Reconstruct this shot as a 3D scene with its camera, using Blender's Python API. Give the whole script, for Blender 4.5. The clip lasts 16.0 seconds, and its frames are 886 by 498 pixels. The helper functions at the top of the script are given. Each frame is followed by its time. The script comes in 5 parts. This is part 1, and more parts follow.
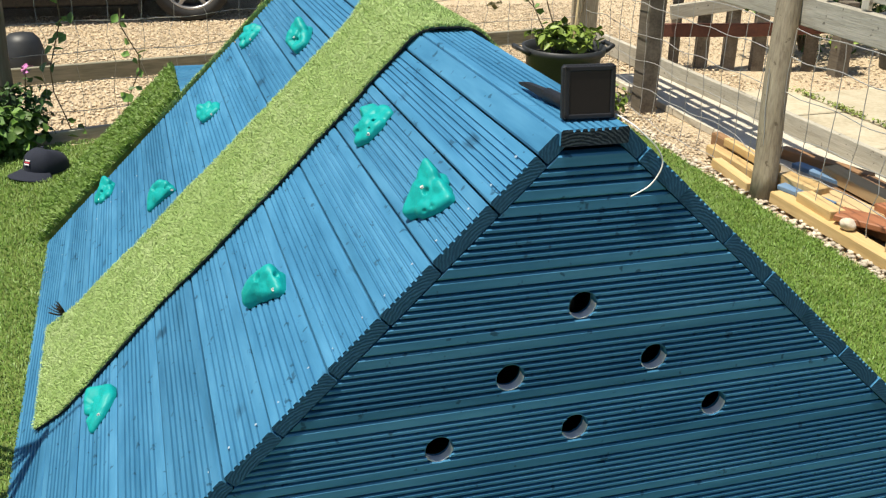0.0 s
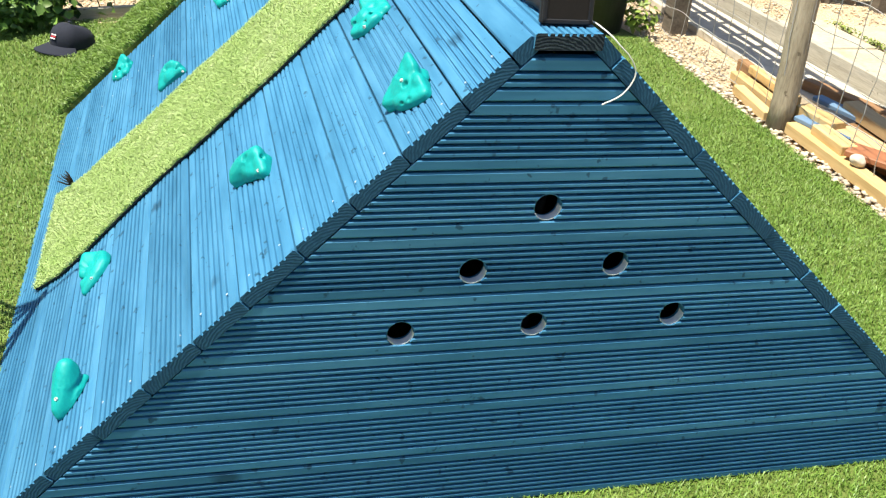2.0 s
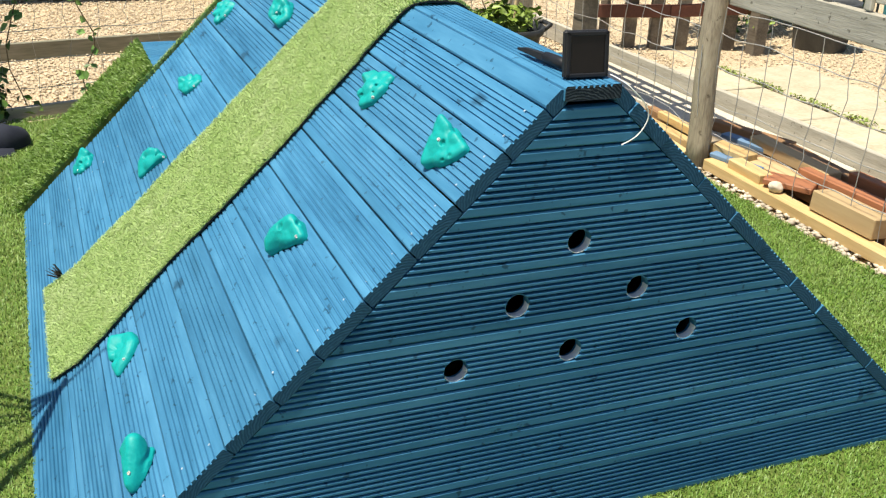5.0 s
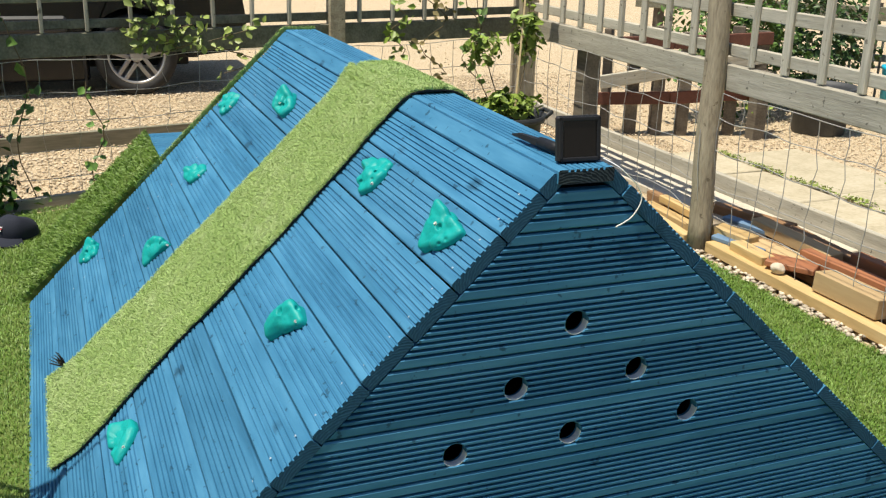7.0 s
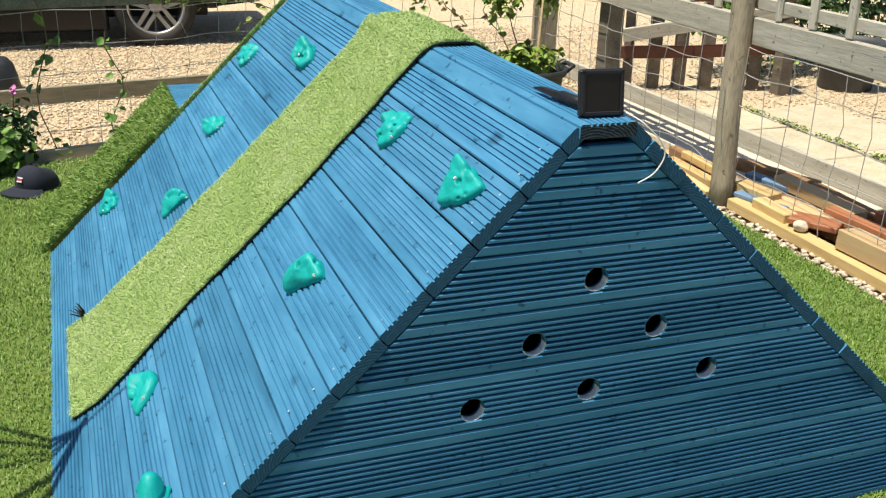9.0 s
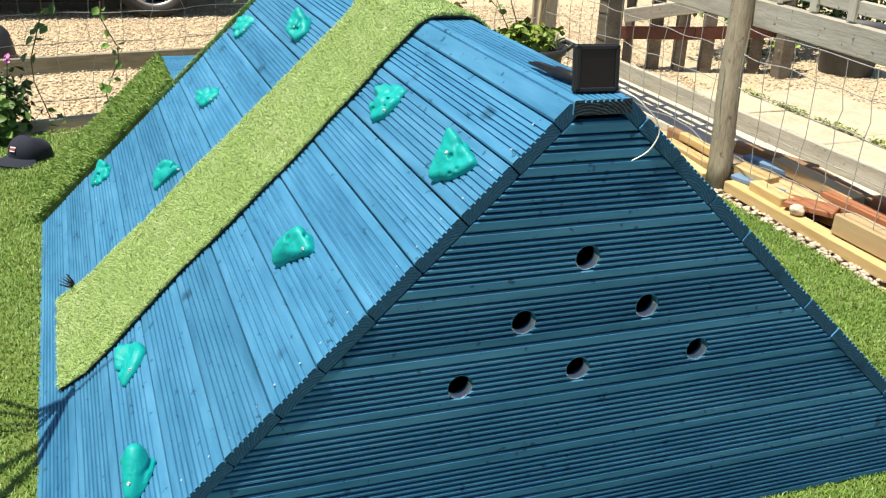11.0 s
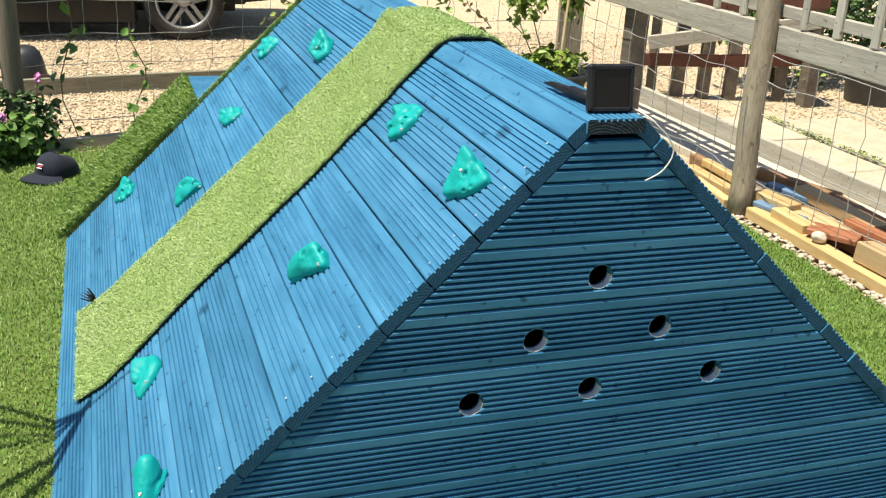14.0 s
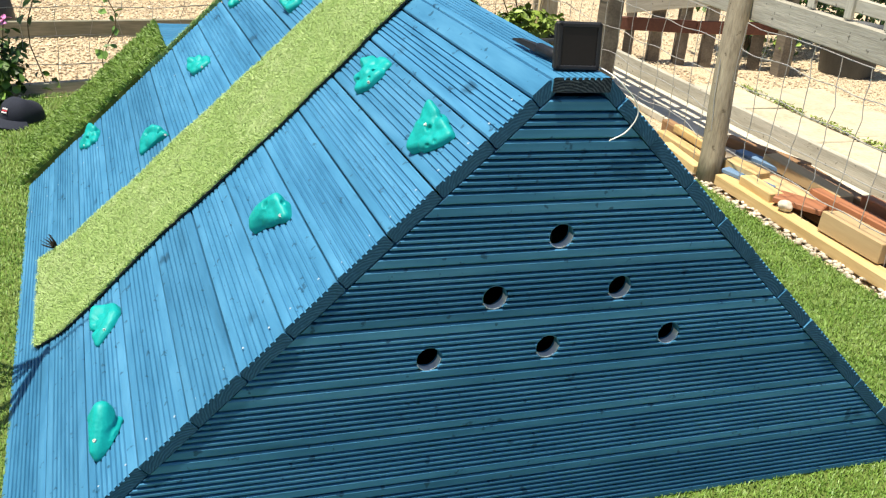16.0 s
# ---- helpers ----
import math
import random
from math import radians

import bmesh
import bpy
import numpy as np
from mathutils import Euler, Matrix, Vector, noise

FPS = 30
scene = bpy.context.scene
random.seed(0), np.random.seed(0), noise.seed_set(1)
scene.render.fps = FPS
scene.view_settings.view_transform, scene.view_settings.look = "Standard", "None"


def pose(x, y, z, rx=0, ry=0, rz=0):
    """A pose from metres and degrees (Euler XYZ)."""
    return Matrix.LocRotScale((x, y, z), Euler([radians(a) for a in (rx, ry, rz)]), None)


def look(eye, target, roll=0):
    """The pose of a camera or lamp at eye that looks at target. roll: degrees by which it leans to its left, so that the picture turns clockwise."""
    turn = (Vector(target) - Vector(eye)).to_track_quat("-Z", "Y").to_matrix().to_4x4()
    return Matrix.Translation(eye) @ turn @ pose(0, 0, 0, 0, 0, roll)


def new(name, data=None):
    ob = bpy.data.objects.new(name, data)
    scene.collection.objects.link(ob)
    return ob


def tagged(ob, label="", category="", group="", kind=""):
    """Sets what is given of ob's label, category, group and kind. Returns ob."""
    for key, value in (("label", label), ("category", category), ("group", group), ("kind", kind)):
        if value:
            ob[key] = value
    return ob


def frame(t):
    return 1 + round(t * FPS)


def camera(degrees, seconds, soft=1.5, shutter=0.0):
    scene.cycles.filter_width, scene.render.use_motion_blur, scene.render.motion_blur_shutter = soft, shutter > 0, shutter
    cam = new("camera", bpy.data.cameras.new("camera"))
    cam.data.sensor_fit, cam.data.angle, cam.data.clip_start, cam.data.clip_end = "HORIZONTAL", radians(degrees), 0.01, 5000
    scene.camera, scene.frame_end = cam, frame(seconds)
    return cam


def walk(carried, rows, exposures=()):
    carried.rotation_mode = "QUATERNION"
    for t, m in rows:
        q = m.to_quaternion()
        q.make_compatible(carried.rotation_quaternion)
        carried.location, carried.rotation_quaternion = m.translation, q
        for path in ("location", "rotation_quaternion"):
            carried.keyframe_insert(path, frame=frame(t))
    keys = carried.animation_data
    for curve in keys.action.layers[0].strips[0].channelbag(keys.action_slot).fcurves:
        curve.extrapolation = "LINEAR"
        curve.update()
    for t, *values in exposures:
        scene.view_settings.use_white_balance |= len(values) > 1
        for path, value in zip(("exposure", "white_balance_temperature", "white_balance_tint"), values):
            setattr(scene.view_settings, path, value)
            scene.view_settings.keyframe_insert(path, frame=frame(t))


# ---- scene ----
cam = camera(48.23, 16.0, soft=1.25)
# seconds, eye, heading to the left of +y, tilt up, roll
ROWS = [
    (0.0, -0.6766, -1.3719, 1.4310, -17.405, -23.202, 1.409),
    (0.5, -0.6635, -1.4303, 1.4199, -18.453, -24.560, 3.271),
    (1.0, -0.6454, -1.4706, 1.4238, -19.039, -26.495, 5.058),
    (1.5, -0.6076, -1.4608, 1.4322, -17.614, -28.533, 4.722),
    (2.0, -0.5888, -1.4697, 1.4341, -15.585, -28.393, 5.265),
    (2.5, -0.6944, -1.4695, 1.4362, -20.371, -27.963, 4.420),
    (3.0, -0.7957, -1.5098, 1.4469, -21.435, -26.463, 2.407),
    (5.5, -0.9325, -1.5487, 1.4448, -22.944, -22.136, 2.512),
    (6.0, -0.9309, -1.5607, 1.4446, -22.340, -19.053, 2.551),
    (6.5, -0.9260, -1.5652, 1.4468, -22.482, -18.186, 2.221),
    (7.0, -0.9163, -1.5647, 1.4446, -22.039, -18.899, 1.684),
    (7.5, -0.9093, -1.5628, 1.4465, -21.710, -18.865, 0.964),
    (8.0, -0.9115, -1.5639, 1.4434, -21.233, -19.621, 1.076),
    (8.5, -0.9136, -1.5574, 1.4426, -20.964, -20.808, 1.485),
    (11.0, -0.8912, -1.5409, 1.4258, -21.145, -22.750, 2.913),
    (11.5, -0.8924, -1.5328, 1.4225, -20.753, -23.544, 3.422),
    (12.0, -0.8812, -1.5121, 1.4092, -21.779, -24.264, 3.675),
    (12.5, -0.8676, -1.5335, 1.4154, -20.663, -23.592, 3.706),
    (13.0, -0.8707, -1.5442, 1.4205, -19.613, -21.813, 2.996),
    (13.5, -0.8720, -1.5524, 1.4190, -19.713, -21.134, 2.016),
    (14.0, -0.8745, -1.5630, 1.4141, -19.514, -21.322, 3.199),
    (14.5, -0.8720, -1.5627, 1.4144, -19.733, -22.063, 4.156),
    (15.0, -0.8662, -1.5540, 1.4049, -19.397, -22.862, 4.630),
    (15.5, -0.8611, -1.5564, 1.3979, -20.581, -23.300, 5.298),
    (16.0, -0.8506, -1.5702, 1.4038, -21.323, -23.475, 5.539),
]
walk(cam, [(t, pose(x, y, z, 90 + tilt, 0, heading) @ pose(0, 0, 0, 0, 0, roll)) for t, x, y, z, heading, tilt, roll in ROWS],
     exposures=[(0.0, 0.48), (0.5, 0.63), (1.0, 0.85), (1.5, 1.02), (2.5, 0.99), (3.2, 0.84), (5.4, 0.59), (6.5, 0.35), (8.5, 0.51), (10.9, 0.71), (12.5, 0.85), (13.5, 0.68), (16.0, 0.78)])

# ---- light ----
SUN_FROM = Vector((-0.312, -0.058, 0.92)).normalized()
world = bpy.data.worlds.new("sky")
scene.world = world
world.use_nodes = True
wn = world.node_tree.nodes
sky = wn.new("ShaderNodeTexSky")
sky.sky_type = "NISHITA"
sky.sun_disc = False
sky.sun_elevation = math.asin(SUN_FROM.z)
sky.sun_rotation = math.atan2(SUN_FROM.x, SUN_FROM.y)
world.node_tree.links.new(sky.outputs[0], wn["Background"].inputs[0])
wn["Background"].inputs[1].default_value = 0.068
sun = new("sun", bpy.data.lights.new("sun", "SUN"))
sun.data.energy = 4.8
sun.data.angle = radians(0.53)
sun.data.color = (1.0, 0.935, 0.785)
sun.matrix_world = look(SUN_FROM * 20, (0, 0, 0))


# ---- materials ----
def material(name, colors, rough=0.6, scale=20.0, stretch=(1, 1, 1), bump=0.3, grain=0.0, metal=0.0, spots=None, spread=0.0,
             island=False, knots=None, flecks=None, coords="Object", fine=6.0, depth=0.004, spec=0.5):
    """Procedural surface: colours mixed by noise at two scales, optional darker spots, grain along the stretch and fine relief."""
    m = bpy.data.materials.new(name)
    m.use_nodes = True
    n, l = m.node_tree.nodes, m.node_tree.links
    bs = n["Principled BSDF"]
    bs.inputs["Roughness"].default_value = rough
    bs.inputs["Metallic"].default_value = metal
    bs.inputs["Specular IOR Level"].default_value = spec
    tc, mp = n.new("ShaderNodeTexCoord"), n.new("ShaderNodeMapping")
    mp.inputs["Scale"].default_value = stretch
    if island or not spread:
        l.new(tc.outputs[coords], mp.inputs[0])
    else:
        shift = n.new("ShaderNodeVectorMath")
        shift.operation = "MULTIPLY_ADD"
        shift.inputs[1].default_value = (31.0, 17.0, 23.0)
        l.new(n.new("ShaderNodeObjectInfo").outputs["Random"], shift.inputs[0])
        l.new(tc.outputs[coords], shift.inputs[2])
        l.new(shift.outputs[0], mp.inputs[0])
    big, small = n.new("ShaderNodeTexNoise"), n.new("ShaderNodeTexNoise")
    for t, s, d in ((big, scale, 5.0), (small, scale * fine, 4.0)):
        t.inputs["Scale"].default_value = s
        t.inputs["Detail"].default_value = d
        l.new(mp.outputs[0], t.inputs[0])
    mix = n.new("ShaderNodeMath")
    mix.operation = "MULTIPLY_ADD"
    mix.inputs[1].default_value = 0.55
    l.new(big.outputs[0], mix.inputs[0])
    half = n.new("ShaderNodeMath")
    half.operation = "MULTIPLY"
    half.inputs[1].default_value = 0.45
    l.new(small.outputs[0], half.inputs[0])
    l.new(half.outputs[0], mix.inputs[2])
    ramp = n.new("ShaderNodeValToRGB")
    el = ramp.color_ramp.elements
    while len(el) < len(colors):
        el.new(0.5)
    for i, c in enumerate(colors):
        el[i].position = 0.32 + 0.36 * i / max(1, len(colors) - 1)
        el[i].color = (*c, 1)
    l.new(mix.outputs[0], ramp.inputs[0])
    col = ramp.outputs[0]
    if spots:
        amount, size, tint = spots
        vo = n.new("ShaderNodeTexNoise")
        vo.inputs["Scale"].default_value = size
        vo.inputs["Detail"].default_value = 2.0
        l.new(mp.outputs[0], vo.inputs[0])
        cut = n.new("ShaderNodeValToRGB")
        cut.color_ramp.elements[0].position, cut.color_ramp.elements[1].position = 0.62, 0.72
        l.new(vo.outputs[0], cut.inputs[0])
        k = n.new("ShaderNodeMath")
        k.operation = "MULTIPLY"
        k.inputs[1].default_value = amount
        l.new(cut.outputs[0], k.inputs[0])
        mx = n.new("ShaderNodeMixRGB")
        l.new(k.outputs[0], mx.inputs[0])
        l.new(col, mx.inputs[1])
        mx.inputs[2].default_value = (*tint, 1)
        col = mx.outputs[0]
    if knots:
        radius, tint = knots
        kn = n.new("ShaderNodeTexVoronoi")
        kn.inputs["Scale"].default_value = 7.0
        wob = n.new("ShaderNodeMixRGB")
        wob.inputs[0].default_value = 0.06
        l.new(tc.outputs[coords] if not spread else shift.outputs[0], wob.inputs[1])
        l.new(small.outputs[1], wob.inputs[2])
        km = n.new("ShaderNodeMapping")
        km.inputs["Scale"].default_value = (1.0, 0.55, 0.35)
        l.new(wob.outputs[0], km.inputs[0])
        l.new(km.outputs[0], kn.inputs["Vector"])
        kr = n.new("ShaderNodeValToRGB")
        kr.color_ramp.elements[0].position, kr.color_ramp.elements[1].position = radius * 0.45, radius
        kr.color_ramp.elements[0].color, kr.color_ramp.elements[1].color = (0.75, 0.75, 0.75, 1), (0, 0, 0, 1)
        l.new(kn.outputs["Distance"], kr.inputs[0])
        km2 = n.new("ShaderNodeMixRGB")
        l.new(kr.outputs[0], km2.inputs[0])
        l.new(col, km2.inputs[1])
        km2.inputs[2].default_value = (*tint, 1)
        col = km2.outputs[0]
    if flecks:
        fl = n.new("ShaderNodeTexNoise")
        fl.inputs["Scale"].default_value = flecks[0]
        fl.inputs["Detail"].default_value = 3.0
        l.new(tc.outputs[coords] if island or not spread else shift.outputs[0], fl.inputs[0])
        fr = n.new("ShaderNodeValToRGB")
        fr.color_ramp.elements[0].position, fr.color_ramp.elements[1].position = 0.655, 0.70
        fr.color_ramp.elements[1].color = (0.7, 0.7, 0.7, 1)
        l.new(fl.outputs[0], fr.inputs[0])
        fm = n.new("ShaderNodeMixRGB")
        l.new(fr.outputs[0], fm.inputs[0])
        l.new(col, fm.inputs[1])
        fm.inputs[2].default_value = (*flecks[1], 1)
        col = fm.outputs[0]
    if spread:
        if island:
            rnd = n.new("ShaderNodeNewGeometry").outputs["Random Per Island"]
        else:
            rnd = n.new("ShaderNodeObjectInfo").outputs["Random"]
        mr = n.new("ShaderNodeMapRange")
        mr.inputs[3].default_value, mr.inputs[4].default_value = 1 - spread, 1 + spread
        l.new(rnd, mr.inputs[0])
        hs = n.new("ShaderNodeHueSaturation")
        l.new(mr.outputs[0], hs.inputs["Value"])
        l.new(col, hs.inputs["Color"])
        col = hs.outputs[0]
    l.new(col, bs.inputs["Base Color"])
    if bump:
        bp = n.new("ShaderNodeBump")
        bp.inputs["Strength"].default_value = bump
        bp.inputs["Distance"].default_value = depth
        l.new(mix.outputs[0], bp.inputs["Height"])
        l.new(bp.outputs[0], bs.inputs["Normal"])
    return m


def ring_grain(name, dark, pale, cut):
    """Rough-sawn board ends: uneven curved growth rings, some of them showing pale, with deep relief."""
    m = bpy.data.materials.new(name)
    m.use_nodes = True
    n, l = m.node_tree.nodes, m.node_tree.links
    bs = n["Principled BSDF"]
    bs.inputs["Roughness"].default_value = 0.8
    bs.inputs["Specular IOR Level"].default_value = 0.3
    tc, info, shift = n.new("ShaderNodeTexCoord"), n.new("ShaderNodeObjectInfo"), n.new("ShaderNodeVectorMath")
    shift.operation = "MULTIPLY_ADD"
    shift.inputs[1].default_value = (0.10, 0.0, 0.05)
    l.new(info.outputs["Random"], shift.inputs[0])
    place = n.new("ShaderNodeMapping")
    place.inputs["Location"].default_value = (-0.11, 0.0, 0.06)
    l.new(tc.outputs["Object"], place.inputs[0])
    l.new(place.outputs[0], shift.inputs[2])
    wave, speck = n.new("ShaderNodeTexWave"), n.new("ShaderNodeTexNoise")
    wave.wave_type, wave.rings_direction = "RINGS", "Y"
    wave.inputs["Scale"].default_value = 55.0
    wave.inputs["Distortion"].default_value = 4.5
    wave.inputs["Detail"].default_value = 3.0
    wave.inputs["Detail Scale"].default_value = 2.2
    l.new(shift.outputs[0], wave.inputs[0])
    speck.inputs["Scale"].default_value = 130.0
    l.new(tc.outputs["Object"], speck.inputs[0])
    both = n.new("ShaderNodeMath")
    both.operation = "MULTIPLY"
    l.new(wave.outputs["Fac"], both.inputs[0])
    l.new(speck.outputs[0], both.inputs[1])
    ramp = n.new("ShaderNodeValToRGB")
    el = ramp.color_ramp.elements
    el[0].position, el[1].position = 0.10, cut
    el[0].color, el[1].color = (*dark, 1), (*pale, 1)
    l.new(both.outputs[0], ramp.inputs[0])
    l.new(ramp.outputs[0], bs.inputs["Base Color"])
    bp = n.new("ShaderNodeBump")
    bp.inputs["Strength"].default_value = 0.5
    bp.inputs["Distance"].default_value = 0.0012
    l.new(both.outputs[0], bp.inputs["Height"])
    l.new(bp.outputs[0], bs.inputs["Normal"])
    return m


BLUE = material("blue_wood_stain", [(0.025, 0.126, 0.245), (0.044, 0.180, 0.328), (0.071, 0.238, 0.405)], rough=0.62, scale=9, stretch=(1, 0.12, 1), spec=0.22,
                bump=0.35, depth=0.002, spots=(0.30, 15, (0.011, 0.064, 0.118)), spread=0.09, knots=(0.115, (0.009, 0.046, 0.094)), flecks=(42, (0.008, 0.040, 0.080)))
END_GRAIN = ring_grain("blue_stained_end_grain", (0.013, 0.062, 0.130), (0.028, 0.115, 0.225), 0.66)
DARK_END = ring_grain("dark_stained_end_grain", (0.003, 0.010, 0.022), (0.080, 0.110, 0.140), 0.85)
# bare wood, with the sky's cool light put into its colour
PALE_CUT = material("bare_skylit_cut_wood", [(0.66, 0.70, 0.74), (0.78, 0.81, 0.84)], rough=0.8, scale=60)
HOLD_GREEN = material("green_resin", [(0.001, 0.270, 0.262), (0.002, 0.340, 0.330)], rough=0.5, scale=40, bump=0.3, depth=0.0015, spec=0.3)
BRASS = material("pale_zinc_bolt", [(0.62, 0.60, 0.55), (0.74, 0.72, 0.67)], rough=0.45, metal=0.25, scale=80)
SCREW_STEEL = material("dull_screw_steel", [(0.28, 0.36, 0.44), (0.38, 0.46, 0.54)], rough=0.5, metal=0.0, scale=90, bump=0.1)
ZINC = material("galvanised_steel", [(0.32, 0.31, 0.29), (0.46, 0.45, 0.43)], rough=0.55, metal=0.3, scale=60, bump=0.1)
BLACK_PLASTIC = material("black_plastic", [(0.008, 0.009, 0.012), (0.014, 0.015, 0.019)], rough=0.5, scale=50, bump=0.1, spec=0.3)
CELL = material("solar_cell", [(0.006, 0.005, 0.005), (0.010, 0.008, 0.008)], rough=0.3, scale=30, bump=0.0, spec=0.3)
WHITE_WIRE = material("white_cable", [(0.70, 0.70, 0.68), (0.80, 0.80, 0.78)], rough=0.45, scale=50, bump=0.0)
LAWN = material("artificial_grass_base", [(0.082, 0.125, 0.020), (0.112, 0.160, 0.028), (0.150, 0.185, 0.045)], rough=0.85, scale=60, bump=0.6, depth=0.01)
RUNNER_BASE = material("pale_artificial_grass_base", [(0.250, 0.350, 0.090), (0.310, 0.410, 0.125)], rough=0.85, scale=60, bump=0.4, depth=0.006)
BLADE = material("artificial_grass_blade", [(0.106, 0.208, 0.026), (0.146, 0.252, 0.037), (0.205, 0.300, 0.066)], rough=0.5, scale=6, bump=0.0, spread=0.28, island=True)
STRIP_BLADE = material("pale_artificial_grass_blade", [(0.280, 0.420, 0.120), (0.340, 0.470, 0.160), (0.420, 0.525, 0.235)], rough=0.5, scale=6, bump=0.0, spread=0.18, island=True)
GRAVEL = material("gravel_bed", [(0.22, 0.155, 0.09), (0.55, 0.43, 0.28), (0.74, 0.64, 0.48)], rough=0.9, scale=80, bump=0.9, depth=0.009)
PEBBLE = material("pebble", [(0.42, 0.31, 0.19), (0.60, 0.48, 0.33), (0.70, 0.62, 0.50)], rough=0.8, scale=25, bump=0.3, spread=0.35, island=True)
WHITE_STONE = material("pale_pebble", [(0.46, 0.38, 0.28), (0.64, 0.56, 0.45)], rough=0.75, scale=30, bump=0.3, spread=0.3, island=True)
SLAB = material("concrete_slab", [(0.36, 0.31, 0.21), (0.46, 0.40, 0.285), (0.53, 0.47, 0.35)], rough=0.9, scale=7, bump=0.4, spots=(0.35, 3, (0.34, 0.28, 0.18)), spread=0.06)
PALE_SLAB = material("pale_concrete", [(0.44, 0.39, 0.31), (0.53, 0.48, 0.39), (0.60, 0.55, 0.46)], rough=0.9, scale=9, bump=0.4, spread=0.05)
GREY_WOOD = material("weathered_grey_wood", [(0.30, 0.275, 0.22), (0.42, 0.39, 0.32), (0.54, 0.50, 0.42)], rough=0.85, scale=34, stretch=(1, 0.07, 1), bump=0.55, depth=0.004, flecks=(30, (0.07, 0.06, 0.045)),
                     spots=(0.4, 5, (0.08, 0.07, 0.05)), spread=0.15)
POST_WOOD = material("weathered_post_wood", [(0.20, 0.160, 0.110), (0.34, 0.285, 0.200), (0.46, 0.40, 0.29)], rough=0.85, scale=26, stretch=(1, 1, 0.12), bump=1.0, depth=0.006, flecks=(24, (0.08, 0.055, 0.03)),
                     spots=(0.5, 4, (0.10, 0.075, 0.045)), spread=0.12)
# dark stakes; also for posts whose shade is put into their colour
STAKE_WOOD = material("dark_stake_shaded_post", [(0.085, 0.068, 0.050), (0.150, 0.125, 0.095), (0.21, 0.18, 0.14)], rough=0.9, scale=14, stretch=(1, 1, 0.1), bump=0.6, depth=0.004, spread=0.15)
# green-grey wood, darkened to put the back rails' shade into its colour
MOSSY_SHADE_WOOD = material("mossy_shaded_fence_wood", [(0.105, 0.105, 0.070), (0.19, 0.185, 0.135), (0.30, 0.285, 0.215)], rough=0.9, scale=14, stretch=(0.1, 1, 1), bump=0.6, depth=0.003,
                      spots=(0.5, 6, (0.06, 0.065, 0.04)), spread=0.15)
MOSSY_WOOD_Y = material("mossy_edging_wood", [(0.125, 0.125, 0.080), (0.22, 0.21, 0.155), (0.32, 0.30, 0.23)], rough=0.9, scale=14, stretch=(1, 0.1, 1), bump=0.6, depth=0.003,
                        spots=(0.5, 6, (0.07, 0.075, 0.045)), spread=0.1)
GREEN_GREY = material("grey_green_paint", [(0.060, 0.080, 0.080), (0.105, 0.130, 0.130)], rough=0.7, scale=14, stretch=(1, 1, 0.1), bump=0.3, spread=0.2)
RED_WOOD = material("red_brown_wood", [(0.10, 0.035, 0.022), (0.17, 0.060, 0.036)], rough=0.7, scale=12, stretch=(0.12, 1, 1), bump=0.4, spread=0.15)
YELLOW_WOOD = material("new_yellow_pine", [(0.42, 0.27, 0.10), (0.55, 0.38, 0.17), (0.64, 0.48, 0.25)], rough=0.65, scale=10, stretch=(1, 0.1, 1), bump=0.3, spread=0.12)
TAN_WOOD = material("tan_timber", [(0.40, 0.27, 0.13), (0.54, 0.39, 0.21)], rough=0.7, scale=10, stretch=(1, 0.1, 1), bump=0.3, spread=0.15)
BROWN_WOOD = material("brown_timber", [(0.20, 0.11, 0.05), (0.32, 0.18, 0.085)], rough=0.75, scale=10, stretch=(1, 0.1, 1), bump=0.4, spread=0.2)
TERRACOTTA = material("orange_red_timber", [(0.27, 0.105, 0.045), (0.38, 0.15, 0.065)], rough=0.65, scale=10, stretch=(1, 0.1, 1), bump=0.3, spread=0.1)
FADED_BLUE = material("faded_blue_paint", [(0.09, 0.17, 0.29), (0.17, 0.27, 0.40)], rough=0.6, scale=14, stretch=(1, 0.1, 1), bump=0.3)
LEAF = material("leaf_green", [(0.050, 0.120, 0.018), (0.095, 0.190, 0.030), (0.150, 0.240, 0.050)], rough=0.5, scale=12, bump=0.2, spread=0.4, island=True)
YOUNG_LEAF = material("young_leaf_green", [(0.150, 0.230, 0.030), (0.230, 0.310, 0.050)], rough=0.5, scale=12, bump=0.2, spread=0.35, island=True)
VINE_LEAF = material("vine_leaf", [(0.200, 0.270, 0.050), (0.300, 0.360, 0.090)], rough=0.5, scale=12, bump=0.2, spread=0.35, island=True)
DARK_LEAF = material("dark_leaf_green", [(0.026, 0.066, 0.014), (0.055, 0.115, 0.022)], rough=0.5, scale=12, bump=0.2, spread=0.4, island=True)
DRY_LEAF = material("dry_leaf", [(0.12, 0.10, 0.03), (0.24, 0.19, 0.07)], rough=0.7, scale=12, bump=0.2, spread=0.35, island=True)
STEM = material("brown_stem", [(0.09, 0.065, 0.035), (0.16, 0.12, 0.06)], rough=0.8, scale=30)
CANE = material("bamboo_cane", [(0.50, 0.38, 0.20), (0.62, 0.50, 0.30)], rough=0.6, scale=30)
PINK = material("pink_petal", [(0.55, 0.16, 0.42), (0.68, 0.25, 0.55)], rough=0.6, scale=20)
POT_BLACK = material("black_pot_plastic", [(0.018, 0.020, 0.022), (0.032, 0.035, 0.038)], rough=0.5, scale=20, bump=0.15)
POT_GREY = material("dark_grey_pot", [(0.035, 0.038, 0.045), (0.060, 0.064, 0.072)], rough=0.6, scale=20, bump=0.2)
